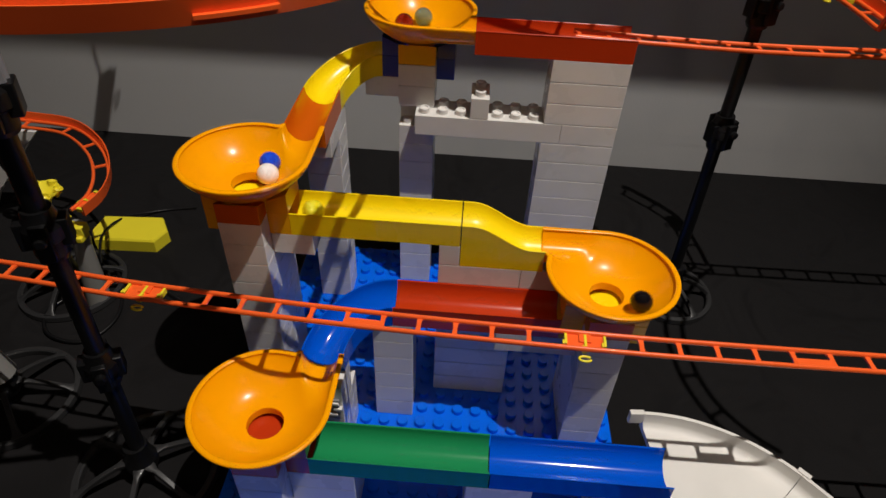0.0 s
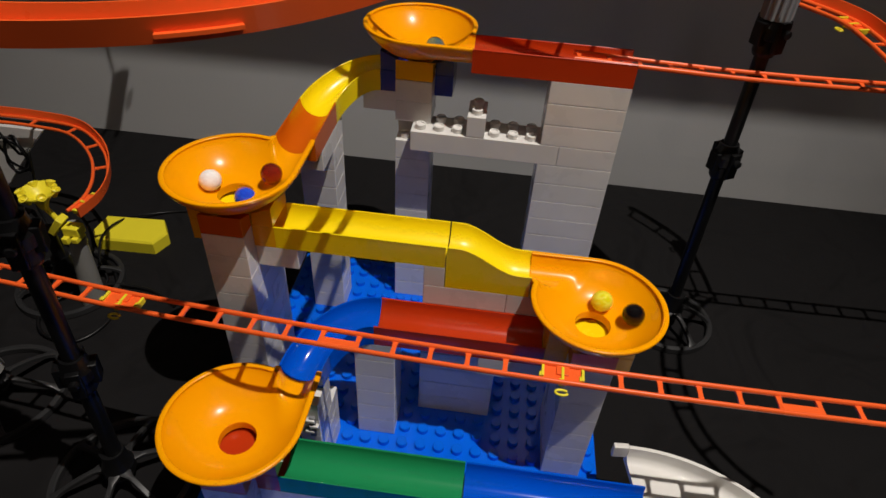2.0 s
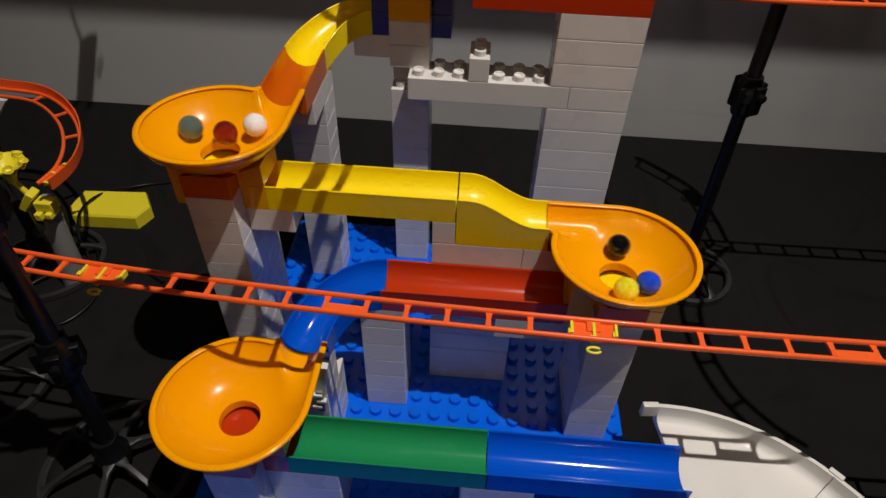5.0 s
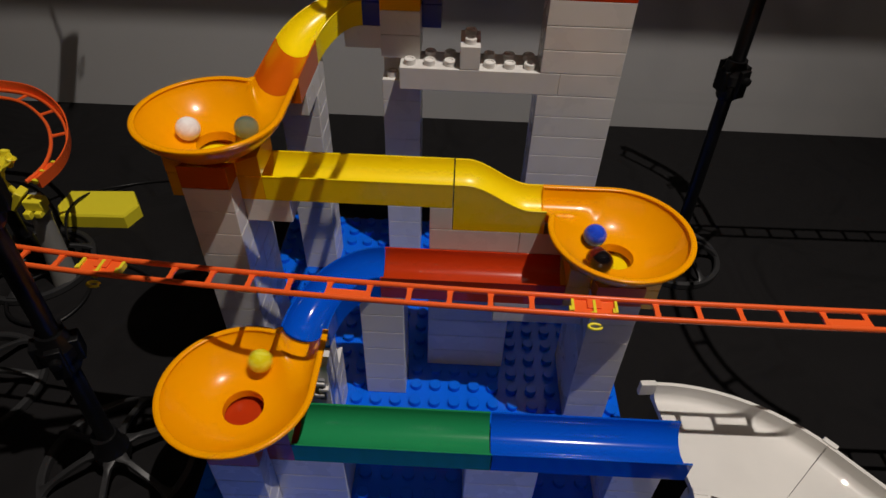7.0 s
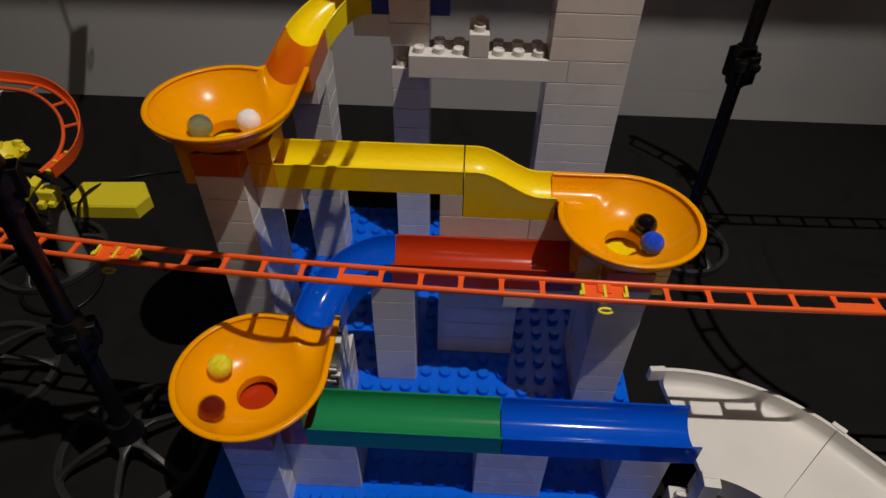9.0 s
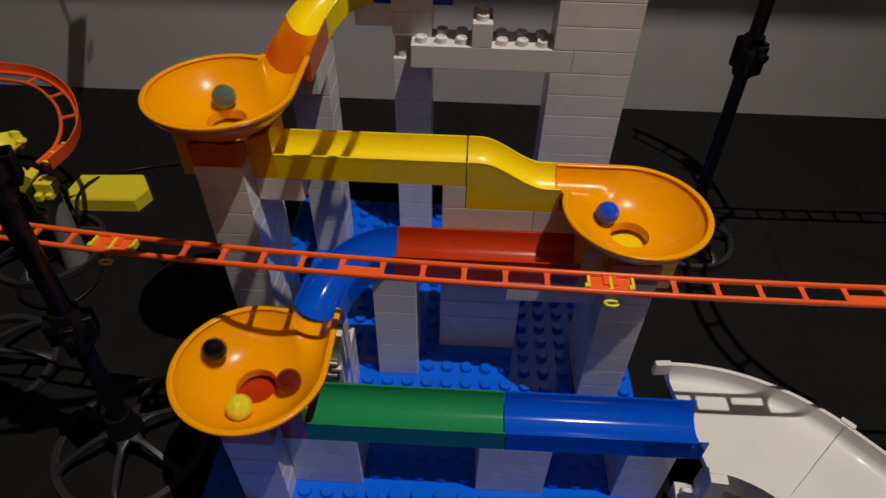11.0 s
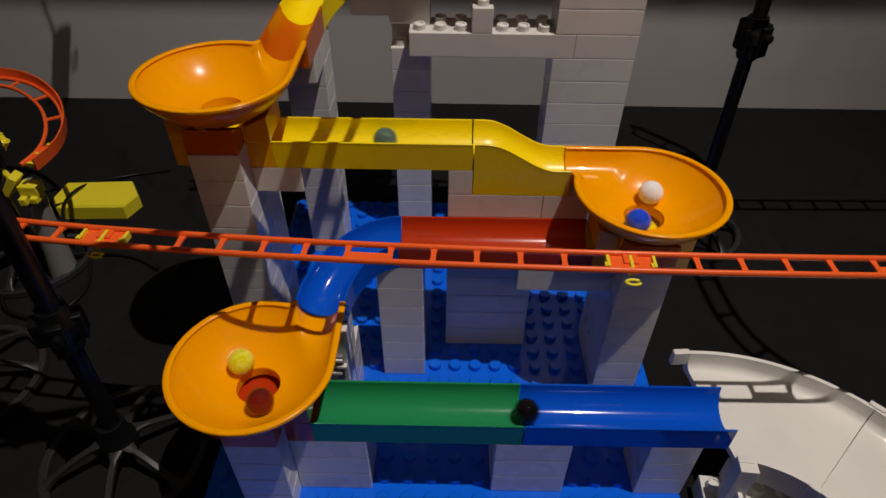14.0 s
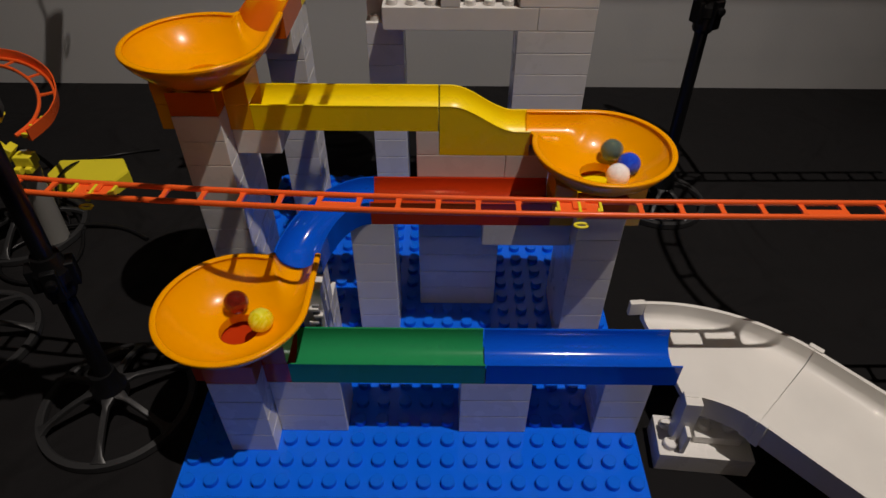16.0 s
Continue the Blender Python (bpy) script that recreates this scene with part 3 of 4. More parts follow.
# ---- stands ----
def stand(x, y, label, top, knuckles, sleeve, ring_r=0.05, turn=20, lean=(0, 0)):
    """A jointed pole with knuckles on a hub, held by bent spokes in a ring foot; a pale sleeve on top."""
    t = thing("track_stand", label, "stand", "black track stands", (x, y, TABLE_Z))
    pole = part("pole", lathe([(0.0001, 0.02), (0.0058, 0.02), (0.0058, top), (0.0001, top)], 24), BLACK, t)
    pole.rotation_euler = (radians(lean[0]), radians(lean[1]), 0)
    for z in knuckles:
        k = lathe([(0.0001, -0.017), (0.008, -0.017), (0.0092, -0.014), (0.0092, -0.004), (0.0115, -0.002), (0.0115, 0.006), (0.0098, 0.009), (0.008, 0.017), (0.0001, 0.017)], 20)
        add_box(k, (-0.0135, -0.0055, -0.008), (0.0135, 0.0055, 0.010), 0.001)
        for g in (-1, 1):
            add_box(k, (-0.0045, g * 0.0118 - 0.0022, -0.012), (0.0045, g * 0.0118 + 0.0022, 0.012), 0.0008)
        ob = part("knuckle", k, BLACK, pole)
        screw = part("clamp_screw", lathe([(0.0001, 0), (0.0034, 0), (0.0034, 0.0035), (0.0024, 0.0042), (0.0001, 0.0042)], 16), BLACK, ob)
        screw.location, screw.rotation_euler = (0, -0.0138, 0.004), (radians(90), 0, 0)
        ob.location, ob.rotation_euler = (0, 0, z), (0, 0, radians(25))
    if sleeve:
        k = loft([[Vector((r * math.cos(q), r * math.sin(q), z)) for r, q in ((0.0105 + 0.0014 * (i % 4 < 2), 2 * math.pi * i / 56) for i in range(56))] for z in (0, 0.12)])
        ob = part("sleeve", k, GREY, pole, "ribbed pale grey sleeve")
        ob.location = (0, 0, sleeve)
    part("hub", lathe([(0.0001, 0.012), (0.010, 0.012), (0.0125, 0.018), (0.0125, 0.024), (0.0098, 0.03), (0.0088, 0.042), (0.0001, 0.042)], 24), BLACK, t)
    # a flat band on edge for the ring, and forked spokes of flat section that widen where they meet it
    band = lathe([(ring_r - 0.0042, 0.0006), (ring_r + 0.0010, 0.0), (ring_r + 0.0018, 0.0012), (ring_r + 0.0012, 0.0062), (ring_r - 0.0030, 0.0070), (ring_r - 0.0042, 0.0058)], 84)
    part("base_ring", band, LIT_BLACK, t, "", 35)
    for k in range(3):
        q = radians(turn + 120 * k)
        for g in (-1, 1):
            a0, a1 = q + g * radians(18), q + g * radians(27)
            pa = Vector((0.009 * math.cos(a0), 0.009 * math.sin(a0), 0.0235))
            pb = Vector(((ring_r - 0.002) * math.cos(a1), (ring_r - 0.002) * math.sin(a1), 0.0062))
            d = (pb - pa).normalized()
            side = d.cross(Vector((0, 0, 1))).normalized()
            up = side.cross(d)
            secs = []
            for i in range(11):
                u = i / 10
                c = pa.lerp(pb, u) + Vector((0, 0, 0.0026 * math.sin(math.pi * u)))
                w = 0.0021 + 0.0030 * max(0, 0.2 - u) / 0.2 + 0.0034 * max(0, (u - 0.82) / 0.18) ** 2
                secs.append([c + side * (w * x) + up * z for x, z in ((-1, -0.0022), (1, -0.0022), (1, 0.0010), (0.7, 0.0016), (-0.7, 0.0016), (-1, 0.0010))])
            part("spoke", loft(secs), LIT_BLACK, t, "", 40)
    return t


def build_stands():
    stand(-0.0655, 0.0405, "black plastic track stand with a forked ring foot", 0.36, (0.138, 0.255, 0.335), 0.345, 0.055, -55, (0, 2.4))
    stand(0.4095, 0.302, "black plastic track stand behind the funnels", 0.42, (0.205, 0.318), 0.33, 0.046, 30, (0, -1.5))
    stand(-0.215, 0.10, "black plastic track stand at the edge of the display", 0.05, (), 0, 0.055, 40)
    stand(-0.235, 0.245, "black plastic ring stand beside the yellow catcher", 0.08, (), 0, 0.052, 5)


def post(x, y, z0, z1, r, label, lean=(0, 0)):
    t = thing("white_post", label, "track post", "white posts", (x, y, z0))
    t.rotation_euler = (radians(lean[0]), radians(lean[1]), 0)
    h = z1 - z0
    part("shaft", lathe([(0.0001, 0), (r * 1.5, 0), (r, h * 0.8), (r * 0.86, h * 0.82), (r * 0.86, h), (0.0001, h)], 24), SMOKED, t)
    part("collar", lathe([(r * 0.8, h * 0.78), (r * 1.1, h * 0.79), (r * 1.1, h * 0.84), (r * 0.8, h * 0.85)], 24), SMOKED, t)


def build_side_objects():
    post(-0.200, 0.228, TABLE_Z + 0.0, 0.098, 0.0080, "slim white plastic post under the yellow catcher", (0, 6))
    post(-0.215, 0.100, TABLE_Z + 0.036, 0.062, 0.010, "thick white plastic post on a black foot")
    t = thing("catcher", "yellow plastic flower-shaped catcher on a slanting stem", "marble track", "", (-0.208, 0.225, 0.120))
    part("cup", lathe([(0.0001, -0.004), (0.0035, -0.004), (0.006, 0.004), (0.0115, 0.011), (0.0165, 0.0145), (0.0165, 0.0158), (0.011, 0.0130), (0.005, 0.0070), (0.0001, 0.0055)], 40), LEMON, t)
    for k in range(6):
        q = 2 * math.pi * k / 6 + 0.3
        # a little trumpet that leans outwards, hollow at its mouth
        p = lathe([(0.0001, 0), (0.0022, 0), (0.0030, 0.005), (0.0044, 0.0090), (0.0038, 0.0094), (0.0026, 0.0065), (0.0001, 0.0058)], 18)
        m = Matrix.Translation((0.0118 * math.cos(q), 0.0118 * math.sin(q), 0.0085)) @ Matrix.Rotation(q, 4, "Z") @ Matrix.Rotation(radians(24), 4, "Y")
        bmesh.ops.transform(p, matrix=m, verts=p.verts)
        part("petal", p, LEMON, t)
    stem = [Vector((0, 0, -0.003)), Vector((0.004, 0.001, -0.012)), Vector((0.010, 0.002, -0.026))]
    part("stem", loft(tube_sections(stem, 0.0026, 12)), LEMON, t, "", 60)
    tilt = Matrix.Translation((0.008, -0.002, -0.021)) @ Matrix.Rotation(radians(-52), 4, "Y")
    block = box((-0.0110, -0.006, -0.0035), (0.0110, 0.006, 0.0035), 0.001)
    bmesh.ops.transform(block, matrix=tilt, verts=block.verts)
    part("side_block", block, LEMON, t)
    bracket = box((0.014, -0.008, -0.0300), (0.030, 0.004, -0.0200), 0.0012)
    add_box(bracket, (0.014, -0.013, -0.0360), (0.020, 0.002, -0.0290), 0.001)
    add_box(bracket, (0.023, -0.012, -0.0345), (0.029, 0.002, -0.0290), 0.001)
    part("bracket", bracket, LEMON, t)
    w = thing("wedge_block", "flat pale yellow wedge block lying on black cloth", "toy block", "", (-0.207, 0.330, TABLE_Z))
    bm = bmesh.new()
    out = [(-0.043, -0.010), (-0.034, -0.0235), (0.034, -0.021), (0.042, 0.000), (0.028, 0.0225), (-0.041, 0.0175)]
    add_loft(bm, [[Vector((x, y, 0)) for x, y in out], [Vector((x, y, 0.0145)) for x, y in out], [Vector((x * 0.975, y * 0.95 + 0.0006, 0.0168)) for x, y in out]])
    part("body", bm, LEMON, w)
    f = thing("fin", "white plastic fin standing behind the curved rail", "toy part", "", (-0.335, 0.36, TABLE_Z))
    bm = bmesh.new()
    add_loft(bm, [[Vector((x, y, z)) for x, z in ((-0.1, 0), (-0.06, 0), (-0.042, 0.03), (-0.015, 0.062), (0.012, 0.092), (0.038, 0.12), (-0.1, 0.12))] for y in (-0.003, 0.003)])
    part("panel", bm, WHITE, f)
    c = thing("cable", "loose black cable lying on the cloth", "cable", "", (-0.15, 0.21, TABLE_Z))
    pts = [Vector(p) for p in ((-0.10, 0.09, 0.002), (-0.05, 0.06, 0.004), (-0.02, 0.0, 0.002), (-0.035, -0.04, 0.002), (-0.075, -0.035, 0.004), (-0.09, 0.0, 0.003), (-0.05, 0.035, 0.006), (0.0, 0.04, 0.002), (0.04, 0.02, 0.002))]
    part("cord", loft(tube_sections(rail_points(pts, 0.004), 0.0019, 8)), BLACK, c, "", 60)
    c = thing("cable", "bundled black cable hanging by the white fin", "cable", "", (-0.327, 0.335, TABLE_Z))
    turns = [(0.012 * math.cos(a) + 0.0006 * a, 0.004 * math.sin(2.3 * a), 0.100 + 0.022 * math.sin(a)) for a in (0.55 * k for k in range(36))]
    pts = [Vector(p) for p in [(-0.05, 0.0, 0.150), (-0.025, 0.0, 0.146), (-0.006, 0.0, 0.132)] + turns + [(0.020, -0.004, 0.075), (0.012, -0.008, 0.040), (0.026, -0.016, 0.010), (0.050, -0.030, 0.002), (0.085, -0.034, 0.002)]]
    part("cord", loft(tube_sections(rail_points(pts, 0.004), 0.0015, 8)), BLACK, c, "", 60)
    c = thing("cable", "thin black cable looped over the yellow block", "cable", "", (-0.205, 0.30, TABLE_Z))
    pts = [Vector(p) for p in ((-0.005, -0.07, 0.002), (0.004, -0.045, 0.002), (-0.012, -0.026, 0.012), (-0.024, 0.000, 0.0190), (-0.026, 0.020, 0.0200), (-0.022, 0.036, 0.0195), (-0.018, 0.060, 0.010), (0.01, 0.085, 0.002), (0.05, 0.095, 0.002))]
    part("cord", loft(tube_sections(rail_points(pts, 0.004), 0.0014, 8)), BLACK, c, "", 60)


# ---- white curve ----
CURVE = (0.338, -0.050)


def channel_profile(r_in, r_out, floor, wall):
    th = 0.0028
    return [(r_in - th, floor - 0.005), (r_in - th, floor + wall), (r_in, floor + wall), (r_in + 0.0006, floor + 0.0045), (r_in + 0.003, floor + 0.0012), (r_in + 0.007, floor), *[(r_out - 0.007 + 0.007 * math.sin(radians(a)), floor + 0.007 - 0.007 * math.cos(radians(a))) for a in range(0, 76, 15)],
            (r_out, floor + wall), (r_out + th, floor + wall), (r_out + th, floor - 0.005)]


def build_white_curve():
    t = thing("curved_channel", "matte white plastic curved marble channel on white bricks", "marble track")
    c = Vector((*CURVE, 0))
    prof = channel_profile(0.060, 0.1405, 0.0432, 0.0142)

    def ring(q, lift=0.0, along=0.0):
        d, s = Vector((math.cos(q), math.sin(q), 0)), Vector((math.sin(q), -math.cos(q), 0))
        slant = 0.010 * max((math.degrees(q) - 58) / 34, 0) if q < 1.7 else 0
        return [c + d * r + s * (along + slant * (0.142 - r) / 0.082) + Vector((0, 0, z + lift)) for r, z in prof]
    part("curve", loft([ring(radians(92 - 48.6 * i / 28)) for i in range(29)]), IVORY, t, "", 35)
    part("straight", loft([ring(radians(43.1), 0, -0.0002), ring(radians(43.1), -0.012, 0.3)]), IVORY, t, "", 35)
    for q, r, w, z0 in ((94.5, 0.1420, 0.0058, 0.046), (43.2, 0.1440, 0.0050, 0.046), (85.0, 0.0585, 0.0048, 0.046), (46.0, 0.0570, 0.0034, 0.038), (40.0, 0.0575, 0.0034, 0.036)):
        a = radians(q)
        d = c + Vector((r * math.cos(a), r * math.sin(a), 0))
        bm = box((-w, -w * 0.40, z0), (w, w * 0.40, 0.0586), 0.0006)
        bmesh.ops.rotate(bm, verts=bm.verts, cent=(0, 0, 0), matrix=Matrix.Rotation(a - math.pi / 2, 3, "Z"))
        bmesh.ops.translate(bm, verts=bm.verts, vec=(d.x, d.y, 0))
        part("end_tab", bm, IVORY, t)
    foot = tower("white brick foot on the cloth under the curved channel", [])
    foot.location = (0.3285, -0.0085, TABLE_Z)
    foot.rotation_euler = (0, 0, radians(-5))
    brick(foot, 0, 4, 0, 2, 0, [(0.5, 0.5), (0.5, 1.5)])
    brick(foot, 1.5, 3.5, 0.7, 2.7, 1, [(2, 1.3), (3, 1.3)], None, 0.4)
    part("web_plate", box((0.0135, 0.002, 0.0194), (0.0165, 0.034, 0.0400), 0.0005), IVORY, foot)
    post_bm = box((0.0085, 0.010, 0.0194), (0.0195, 0.021, 0.0640), 0.0005)
    part("prop", post_bm, IVORY, foot)


# ---- marbles ----
MARBLE_R = 0.008


def glass_marble(name, colour, clear=0.6, swirl=None):
    m, nt, b = material(name)
    b.inputs["Roughness"].default_value = 0.03
    b.inputs["IOR"].default_value = 1.5
    b.inputs["Transmission Weight"].default_value = clear
    if swirl:
        L, N = nt.links, nt.nodes
        w = N.new("ShaderNodeTexNoise")
        w.inputs["Scale"].default_value, w.inputs["Distortion"].default_value = 140, 2.5
        tc, ramp = N.new("ShaderNodeTexCoord"), N.new("ShaderNodeValToRGB")
        ramp.color_ramp.elements[0].position, ramp.color_ramp.elements[1].position = 0.42, 0.6
        ramp.color_ramp.elements[0].color, ramp.color_ramp.elements[1].color = (*colour, 1), (*swirl, 1)
        L.new(tc.outputs["Object"], w.inputs["Vector"])
        L.new(w.outputs["Fac"], ramp.inputs["Fac"])
        L.new(ramp.outputs["Color"], b.inputs["Base Color"])
    else:
        b.inputs["Base Color"].default_value = (*colour, 1)
    return m


def marble(label, mat):
    bm = bmesh.new()
    bmesh.ops.create_uvsphere(bm, u_segments=40, v_segments=24, radius=MARBLE_R)
    return tagged(finish("marble", bm, mat, None, "", 180), label, "marble", "glass marbles")

MARBLES = {
    "white": marble("glossy white glass marble", glass_marble("white_glass", (0.86, 0.82, 0.80), 0.0, (0.93, 0.92, 0.90))),
    "blue": marble("opaque royal blue glass marble", glass_marble("blue_glass", (0.015, 0.06, 0.62), 0.0, (0.02, 0.09, 0.72))),
    "dred": marble("translucent dark red-brown glass marble", glass_marble("brown_glass", (0.32, 0.035, 0.020), 0.65)),
    "green": marble("translucent grey-green glass marble", glass_marble("grey_green_glass", (0.27, 0.44, 0.40), 0.72)),
    "black": marble("opaque glossy black glass marble", glass_marble("black_glass", (0.006, 0.005, 0.006), 0.0)),
    "yellow": marble("swirled yellow glass marble", glass_marble("yellow_glass", (0.84, 0.73, 0.005), 0.1, (0.92, 0.86, 0.08))),
}
CENTRES = {"F1": (3, 2, 6), "F2": (18, 8, 9), "F3": (1, 10, 12), "F4": (8, 20, 15)}
# how each marble goes: turns in a funnel as (seconds, degrees, millimetres from its middle), then the gutter that it leaves by and when
ROLLS = {
    "white": [
        ("F3", [(0, 4, 15.1), (0.5, -323, 22.9), (1, -655, 22.3), (1.5, -967, 16.7), (2, -1265, 18.3), (2.5, -1575, 19), (3, -1899, 15.8), (3.5, -2223, 14.5), (4, -2518, 23.2), (4.5, -2859, 27.2), (5, -3203, 26.4), (7.5, -4833, 15.5), (8, -5126, 14.5), (8.5, -5436, 13.7), (9, -5758, 15.5), (10.92, -7070, 10.5)]),
        ("yellow", 10.92),
        ("F2", [(11.7, 62, 27.1), (12, -151, 17.1), (12.5, -427, 17.1), (13, -744, 20.4), (13.5, -1066, 19.9), (14, -1372, 17.3), (14.5, -1667, 18.2), (15, -1986, 19.1), (15.5, -2304, 15.2), (16, -2573, 16)]),
    ],
    "blue": [
        ("F3", [(0, 50, 19.8), (0.5, -264, 18), (1, -562, 17.1), (1.5, -863, 17.2), (1.7, -996, 14.0), (1.97, -1180, 10.5)]),
        ("yellow", 1.97, 0.93),
        ("F2", [(3, -53, 27.6), (3.5, -419, 23.9), (4, -784, 25.3), (4.5, -1141, 26.4), (5, -1480, 20.7), (7.5, -3059, 17.1), (8, -3379, 18.8), (8.5, -3698, 16.4), (9, -3987, 17.9), (11.5, -5578, 19.4), (12, -5942, 26.8), (12.5, -6295, 23.3), (13, -6635, 21.2), (13.5, -6979, 20), (14, -7321, 17), (14.5, -7652, 16), (15, -7970, 23.3), (15.5, -8328, 25.6), (16, -8642, 19.5)]),
    ],
    "dred": [
        ("F4", [(0, 171, 15), (0.35, -50, 11.5)]),
        ("top", 0.35),
        ("F3", [(1.1, -74, 18.6), (1.5, -344, 26.7), (2, -695, 27.5), (2.5, -1042, 28.6), (3, -1390, 26), (3.5, -1719, 21.7), (4, -2040, 21.2), (4.5, -2378, 17), (5, -2796, 11.5), (5.25, -2966, 10.5)]),
        ("yellow", 5.25),
        ("F2", [(6.1, 90, 31), (6.5, -190, 26), (7, -500, 19), (7.3, -648, 17), (7.5, -780, 11)]),
        ("red", 7.5),
        ("F1", [(8.35, 0, 31), (8.5, -146, 31.5), (9, -491, 29.2), (11.5, -2133, 21), (12, -2438, 16), (12.5, -2733, 18.8), (13, -3057, 22.1), (13.5, -3375, 21), (14, -3669, 18.2), (14.5, -3987, 22.6), (15, -4320, 23.2), (15.5, -4633, 17.7), (16, -4935, 17)]),
    ],
    "green": [
        ("F4", [(0, 88, 17.8), (0.6, -258, 20), (1.2, -619, 20), (1.5, -892, 12.5), (1.8, -994, 20), (2.4, -1381, 19.1), (2.7, -1675, 14)]),
        ("top", 2.75),
        ("F3", [(3.5, -6, 24.6), (4, -305, 25.4), (4.5, -616, 26.7), (5, -926, 23.9), (7.5, -2454, 20.8), (8, -2769, 20.1), (8.5, -3083, 18.6), (9, -3389, 16.5), (11.5, -4868, 17), (12, -5201, 18), (12.5, -5528, 13.4), (13, -5764, 13.3), (13.5, -6098, 16.6), (13.6, -6166, 10.5)]),
        ("yellow", 13.6),
        ("F2", [(14.4, 40, 31), (14.5, -8, 34), (14.6, -78, 27), (15, -359, 21.9), (15.5, -697, 23.1), (16, -1024, 20)]),
    ],
    "black": [
        ("F2", [(0, -41, 26.7), (0.5, -395, 20.8), (1, -732, 20.6), (1.5, -1082, 25.1), (2, -1435, 26.9), (2.5, -1800, 27), (3, -2150, 24.7), (3.5, -2483, 22.7), (4, -2826, 23.3), (4.5, -3177, 22.5), (5, -3513, 21.2), (7.5, -5135, 19.6), (8, -5465, 21.4), (8.5, -5780, 20.1), (9, -6085, 18.2), (9.85, -6663, 10.5)]),
        ("red", 9.85),
        ("F1", [(10.7, 360, 31), (11.3, -54, 31.9), (11.5, -184, 27.5), (12, -528, 26.4), (12.5, -871, 28.2), (13, -1218, 25.4), (13.2, -1333, 17), (13.4, -1422, 15), (13.53, -1520, 10.5)]),
        ("green", 13.53),
    ],
    "yellow": [
        ("yellow", -0.12, 1.5),
        ("F2", [(0.5, 63, 28.5), (1, -329, 26.1), (1.5, -682, 22), (2, -1010, 18.2), (2.5, -1333, 19.8), (3, -1670, 21.2), (3.5, -2005, 18.2), (4, -2312, 16.3), (4.5, -2628, 16.9), (5, -2969, 21), (5.75, -3479, 10.5)]),
        ("red", 5.75),
        ("F1", [(6.6, 360, 31), (7.3, -135, 25.6), (7.5, -273, 26.5), (8, -613, 23.7), (8.5, -942, 24.8), (9, -1283, 26.7), (11.5, -2951, 20.7), (12, -3273, 18.6), (12.5, -3588, 19.7), (13, -3914, 21.3), (13.5, -4241, 18.6), (14, -4544, 16.3), (14.5, -4855, 17.5), (15, -5168, 15.9), (15.5, -5470, 14), (16, -5755, 15.3)]),
    ],
}


def in_bowl(name, degrees, mm):
    cx, cy, k = CENTRES[name]
    r = mm / 1000
    s = max((r - HOLE_R) / (BOWL_R - HOLE_R), 0.001)
    slope = (BOWL_D - 0.0015) * 2.05 * s ** 1.05 / (BOWL_R - HOLE_R)
    c = 1 / math.sqrt(1 + slope * slope)
    z = k * H + bowl_height(min(r + MARBLE_R * slope * c, BOWL_R)) + MARBLE_R * c
    a = radians(degrees)
    return Vector((cx * U + r * math.cos(a), cy * U + r * math.sin(a), z))


def along(keys, t):
    """Even interpolation in a short table of (time, values...)."""
    if t <= keys[0][0]:
        return keys[0][1:]
    for a, b in zip(keys, keys[1:]):
        if t <= b[0]:
            u = (t - a[0]) / (b[0] - a[0])
            return [p + (q - p) * u for p, q in zip(a[1:], b[1:])]
    return keys[-1][1:]


LOW = -0.0066     # the middle of a marble below the lips of a gutter


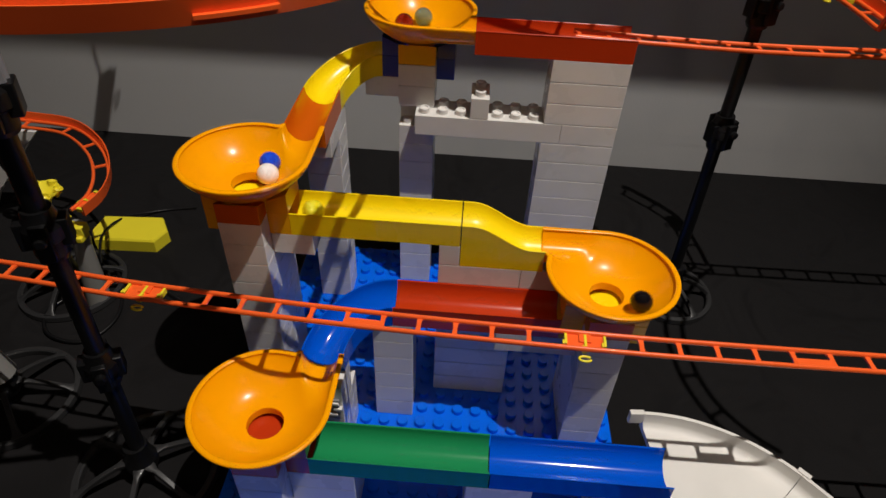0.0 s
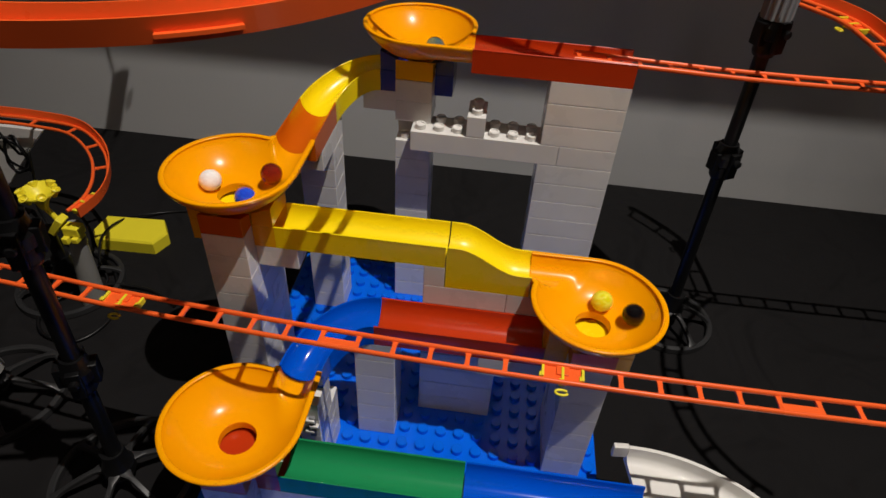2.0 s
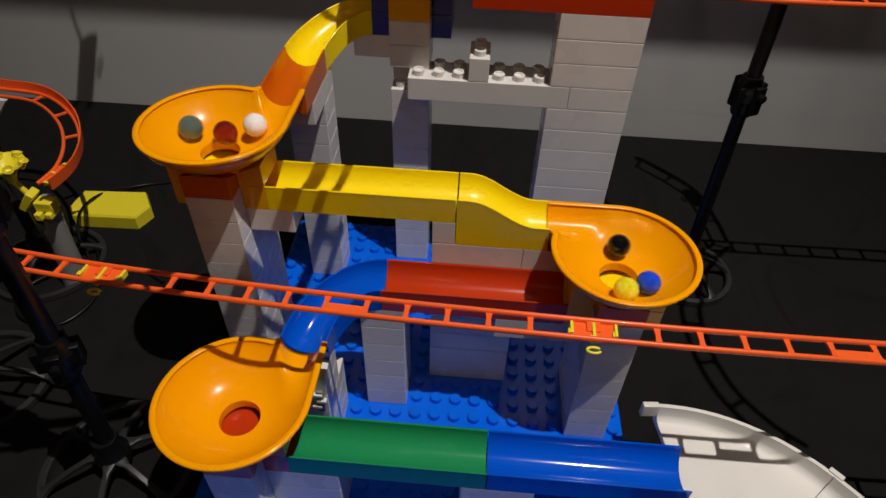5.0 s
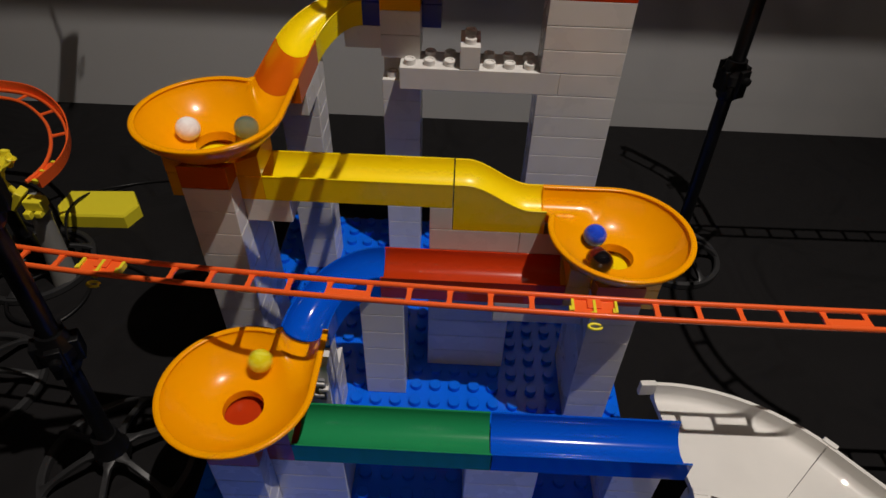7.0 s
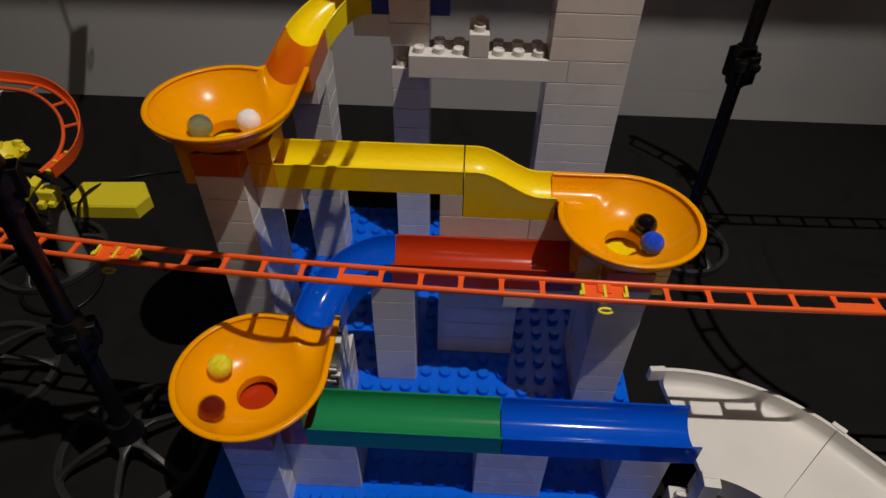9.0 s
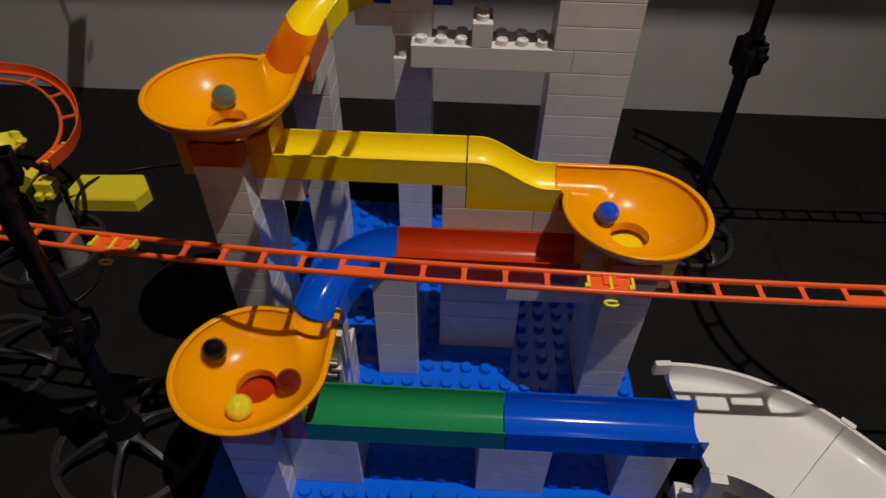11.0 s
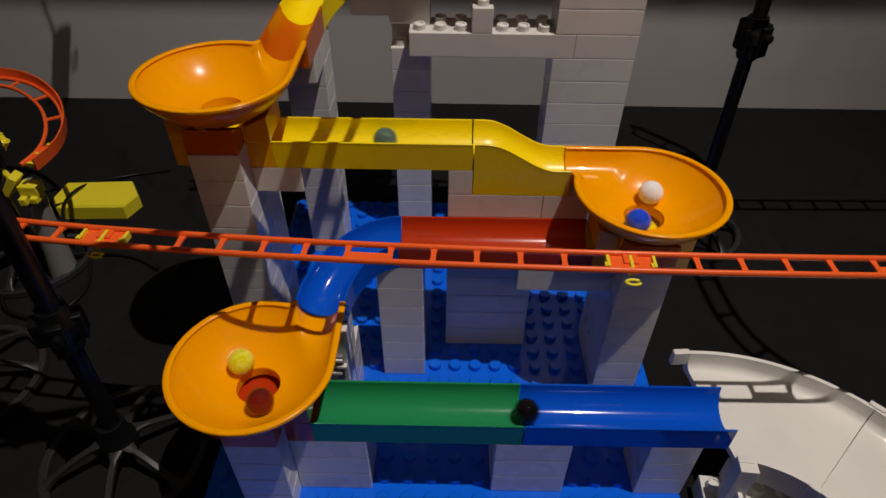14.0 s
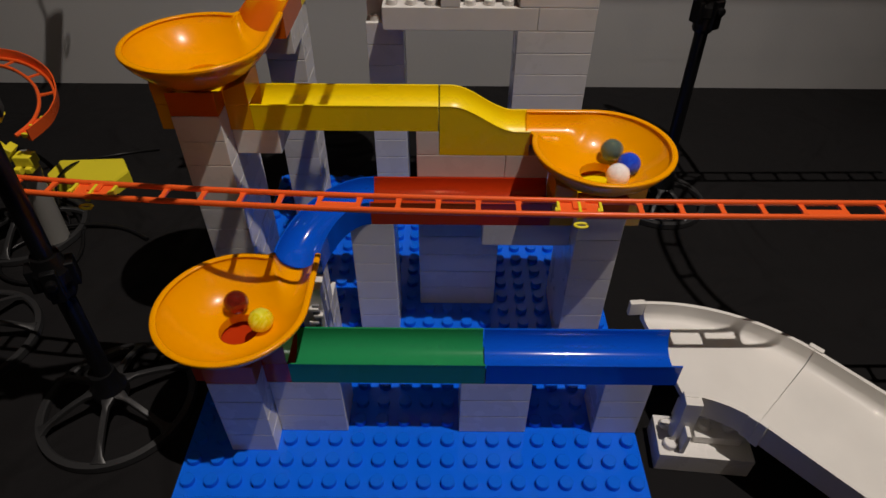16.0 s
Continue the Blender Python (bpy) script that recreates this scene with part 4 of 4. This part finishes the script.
def gutter_way(name):
    """The way out of a funnel by its gutter, as (seconds after the drop, x, y, z)."""
    if name == "yellow":
        out = [(0, U, 10 * U, 12 * H - 0.019), (0.1, 2.6 * U, 10 * U, 10 * H + LOW), (0.4, 7.4 * U, 10 * U, 10 * H + LOW)]
        for i in range(7):
            x = 10.5 + 4.5 * i / 6
            out.append((0.4 + (x - 7.4) * 0.04 if x < 12.4 else 0.6 + (x - 12.4) * 0.0263, x * U, 10 * U, (10 - smooth((x - 11.5) / 2.9)) * H + LOW))
        return out + [(0.75, 18 * U, 10 * U, 9 * H + LOW + 0.001)]
    if name == "green":
        c = CURVE
        out = [(0, 3 * U, 2 * U, 6 * H - 0.019), (0.12, 4.8 * U, 2 * U, 4 * H + LOW), (0.2, 6.3 * U, 2 * U, 4 * H + LOW), (0.3, 8.7 * U, 2 * U, 4 * H + LOW), (0.5, 14 * U, 2 * U, 4 * H + LOW), (0.76, 21 * U, 2 * U, 4 * H + LOW),
               (0.82, 0.362, 0.034, 0.052)]
        out += [(1.0, 0.424, 0.042, 0.0525), (1.1, 0.452, 0.022, 0.0512), (1.3, 0.492, -0.022, 0.0505), (1.6, 0.545, -0.08, 0.0482), (2.4, 0.60, -0.14, 0.0458)]
        return out
    if name == "red":
        out, k0, cx, cy, t0, t1 = [(0, 18 * U, 8 * U, 9 * H - 0.019), (0.1, 16 * U, 8 * U, 7 * H + LOW), (0.2, 13.4 * U, 8 * U, 7 * H + LOW), (0.3, 11.2 * U, 8 * U, 7 * H + LOW)], 7, 8, 5, 0.45, 0.70
        last = [(0.85, 5 * U, 2 * U, 6 * H + LOW + 0.001)]
    else:
        out, k0, cx, cy, t0, t1 = [(0, 8 * U, 20 * U, 15 * H - 0.019), (0.1, 7.2 * U, 20 * U, 13 * H + LOW)], 13, 6, 17, 0.22, 0.45
        last = [(0.57, 3 * U, 13 * U, 12 * H + LOW), (0.68, 3 * U, 10 * U, 12 * H + LOW + 0.001)]
    for i in range(9):
        q = math.pi / 2 * (1 + i / 8)
        out.append((t0 + (t1 - t0) * i / 8, (cx + 3 * math.cos(q)) * U, (cy + 3 * math.sin(q)) * U, (k0 - smooth(i / 8)) * H + LOW))
    return out + last


def marble_place(stages, t):
    spans = []
    for kind, data, *speed in stages:
        if isinstance(data, list):
            spans.append((data[0][0], data[-1][0], kind, data))
        else:
            way = gutter_way(kind)
            v = speed[0] if speed else 1.0
            spans.append((data, data + way[-1][0] / v, kind, [(data + w[0] / v, *w[1:]) for w in way]))

    def place(kind, data, at):
        v = along(data, at)
        return in_bowl(kind, *v) if kind in CENTRES else Vector(v)
    for i, (a, b, kind, data) in enumerate(spans):
        if t <= b or i == len(spans) - 1:
            if i and t < a:
                pa, pb = place(*spans[i - 1][2:], spans[i - 1][1]), place(kind, data, a)
                u = (t - spans[i - 1][1]) / max(a - spans[i - 1][1], 1e-6)
                return pa.lerp(pb, u)
            return place(kind, data, t)


def motions():
    for name, stages in ROLLS.items():
        rows = []
        for i in range(241):
            t = i / 15
            p = marble_place(stages, t)
            rows.append((t, Matrix.Translation(p) @ pose(0, 0, 0, -14 * i, 0, 9 * i)))
        walk(MARBLES[name], rows)


build_baseplate()
build_towers()
build_gutters()
build_funnels()
build_rails()
build_stands()
build_side_objects()
build_white_curve()
motions()
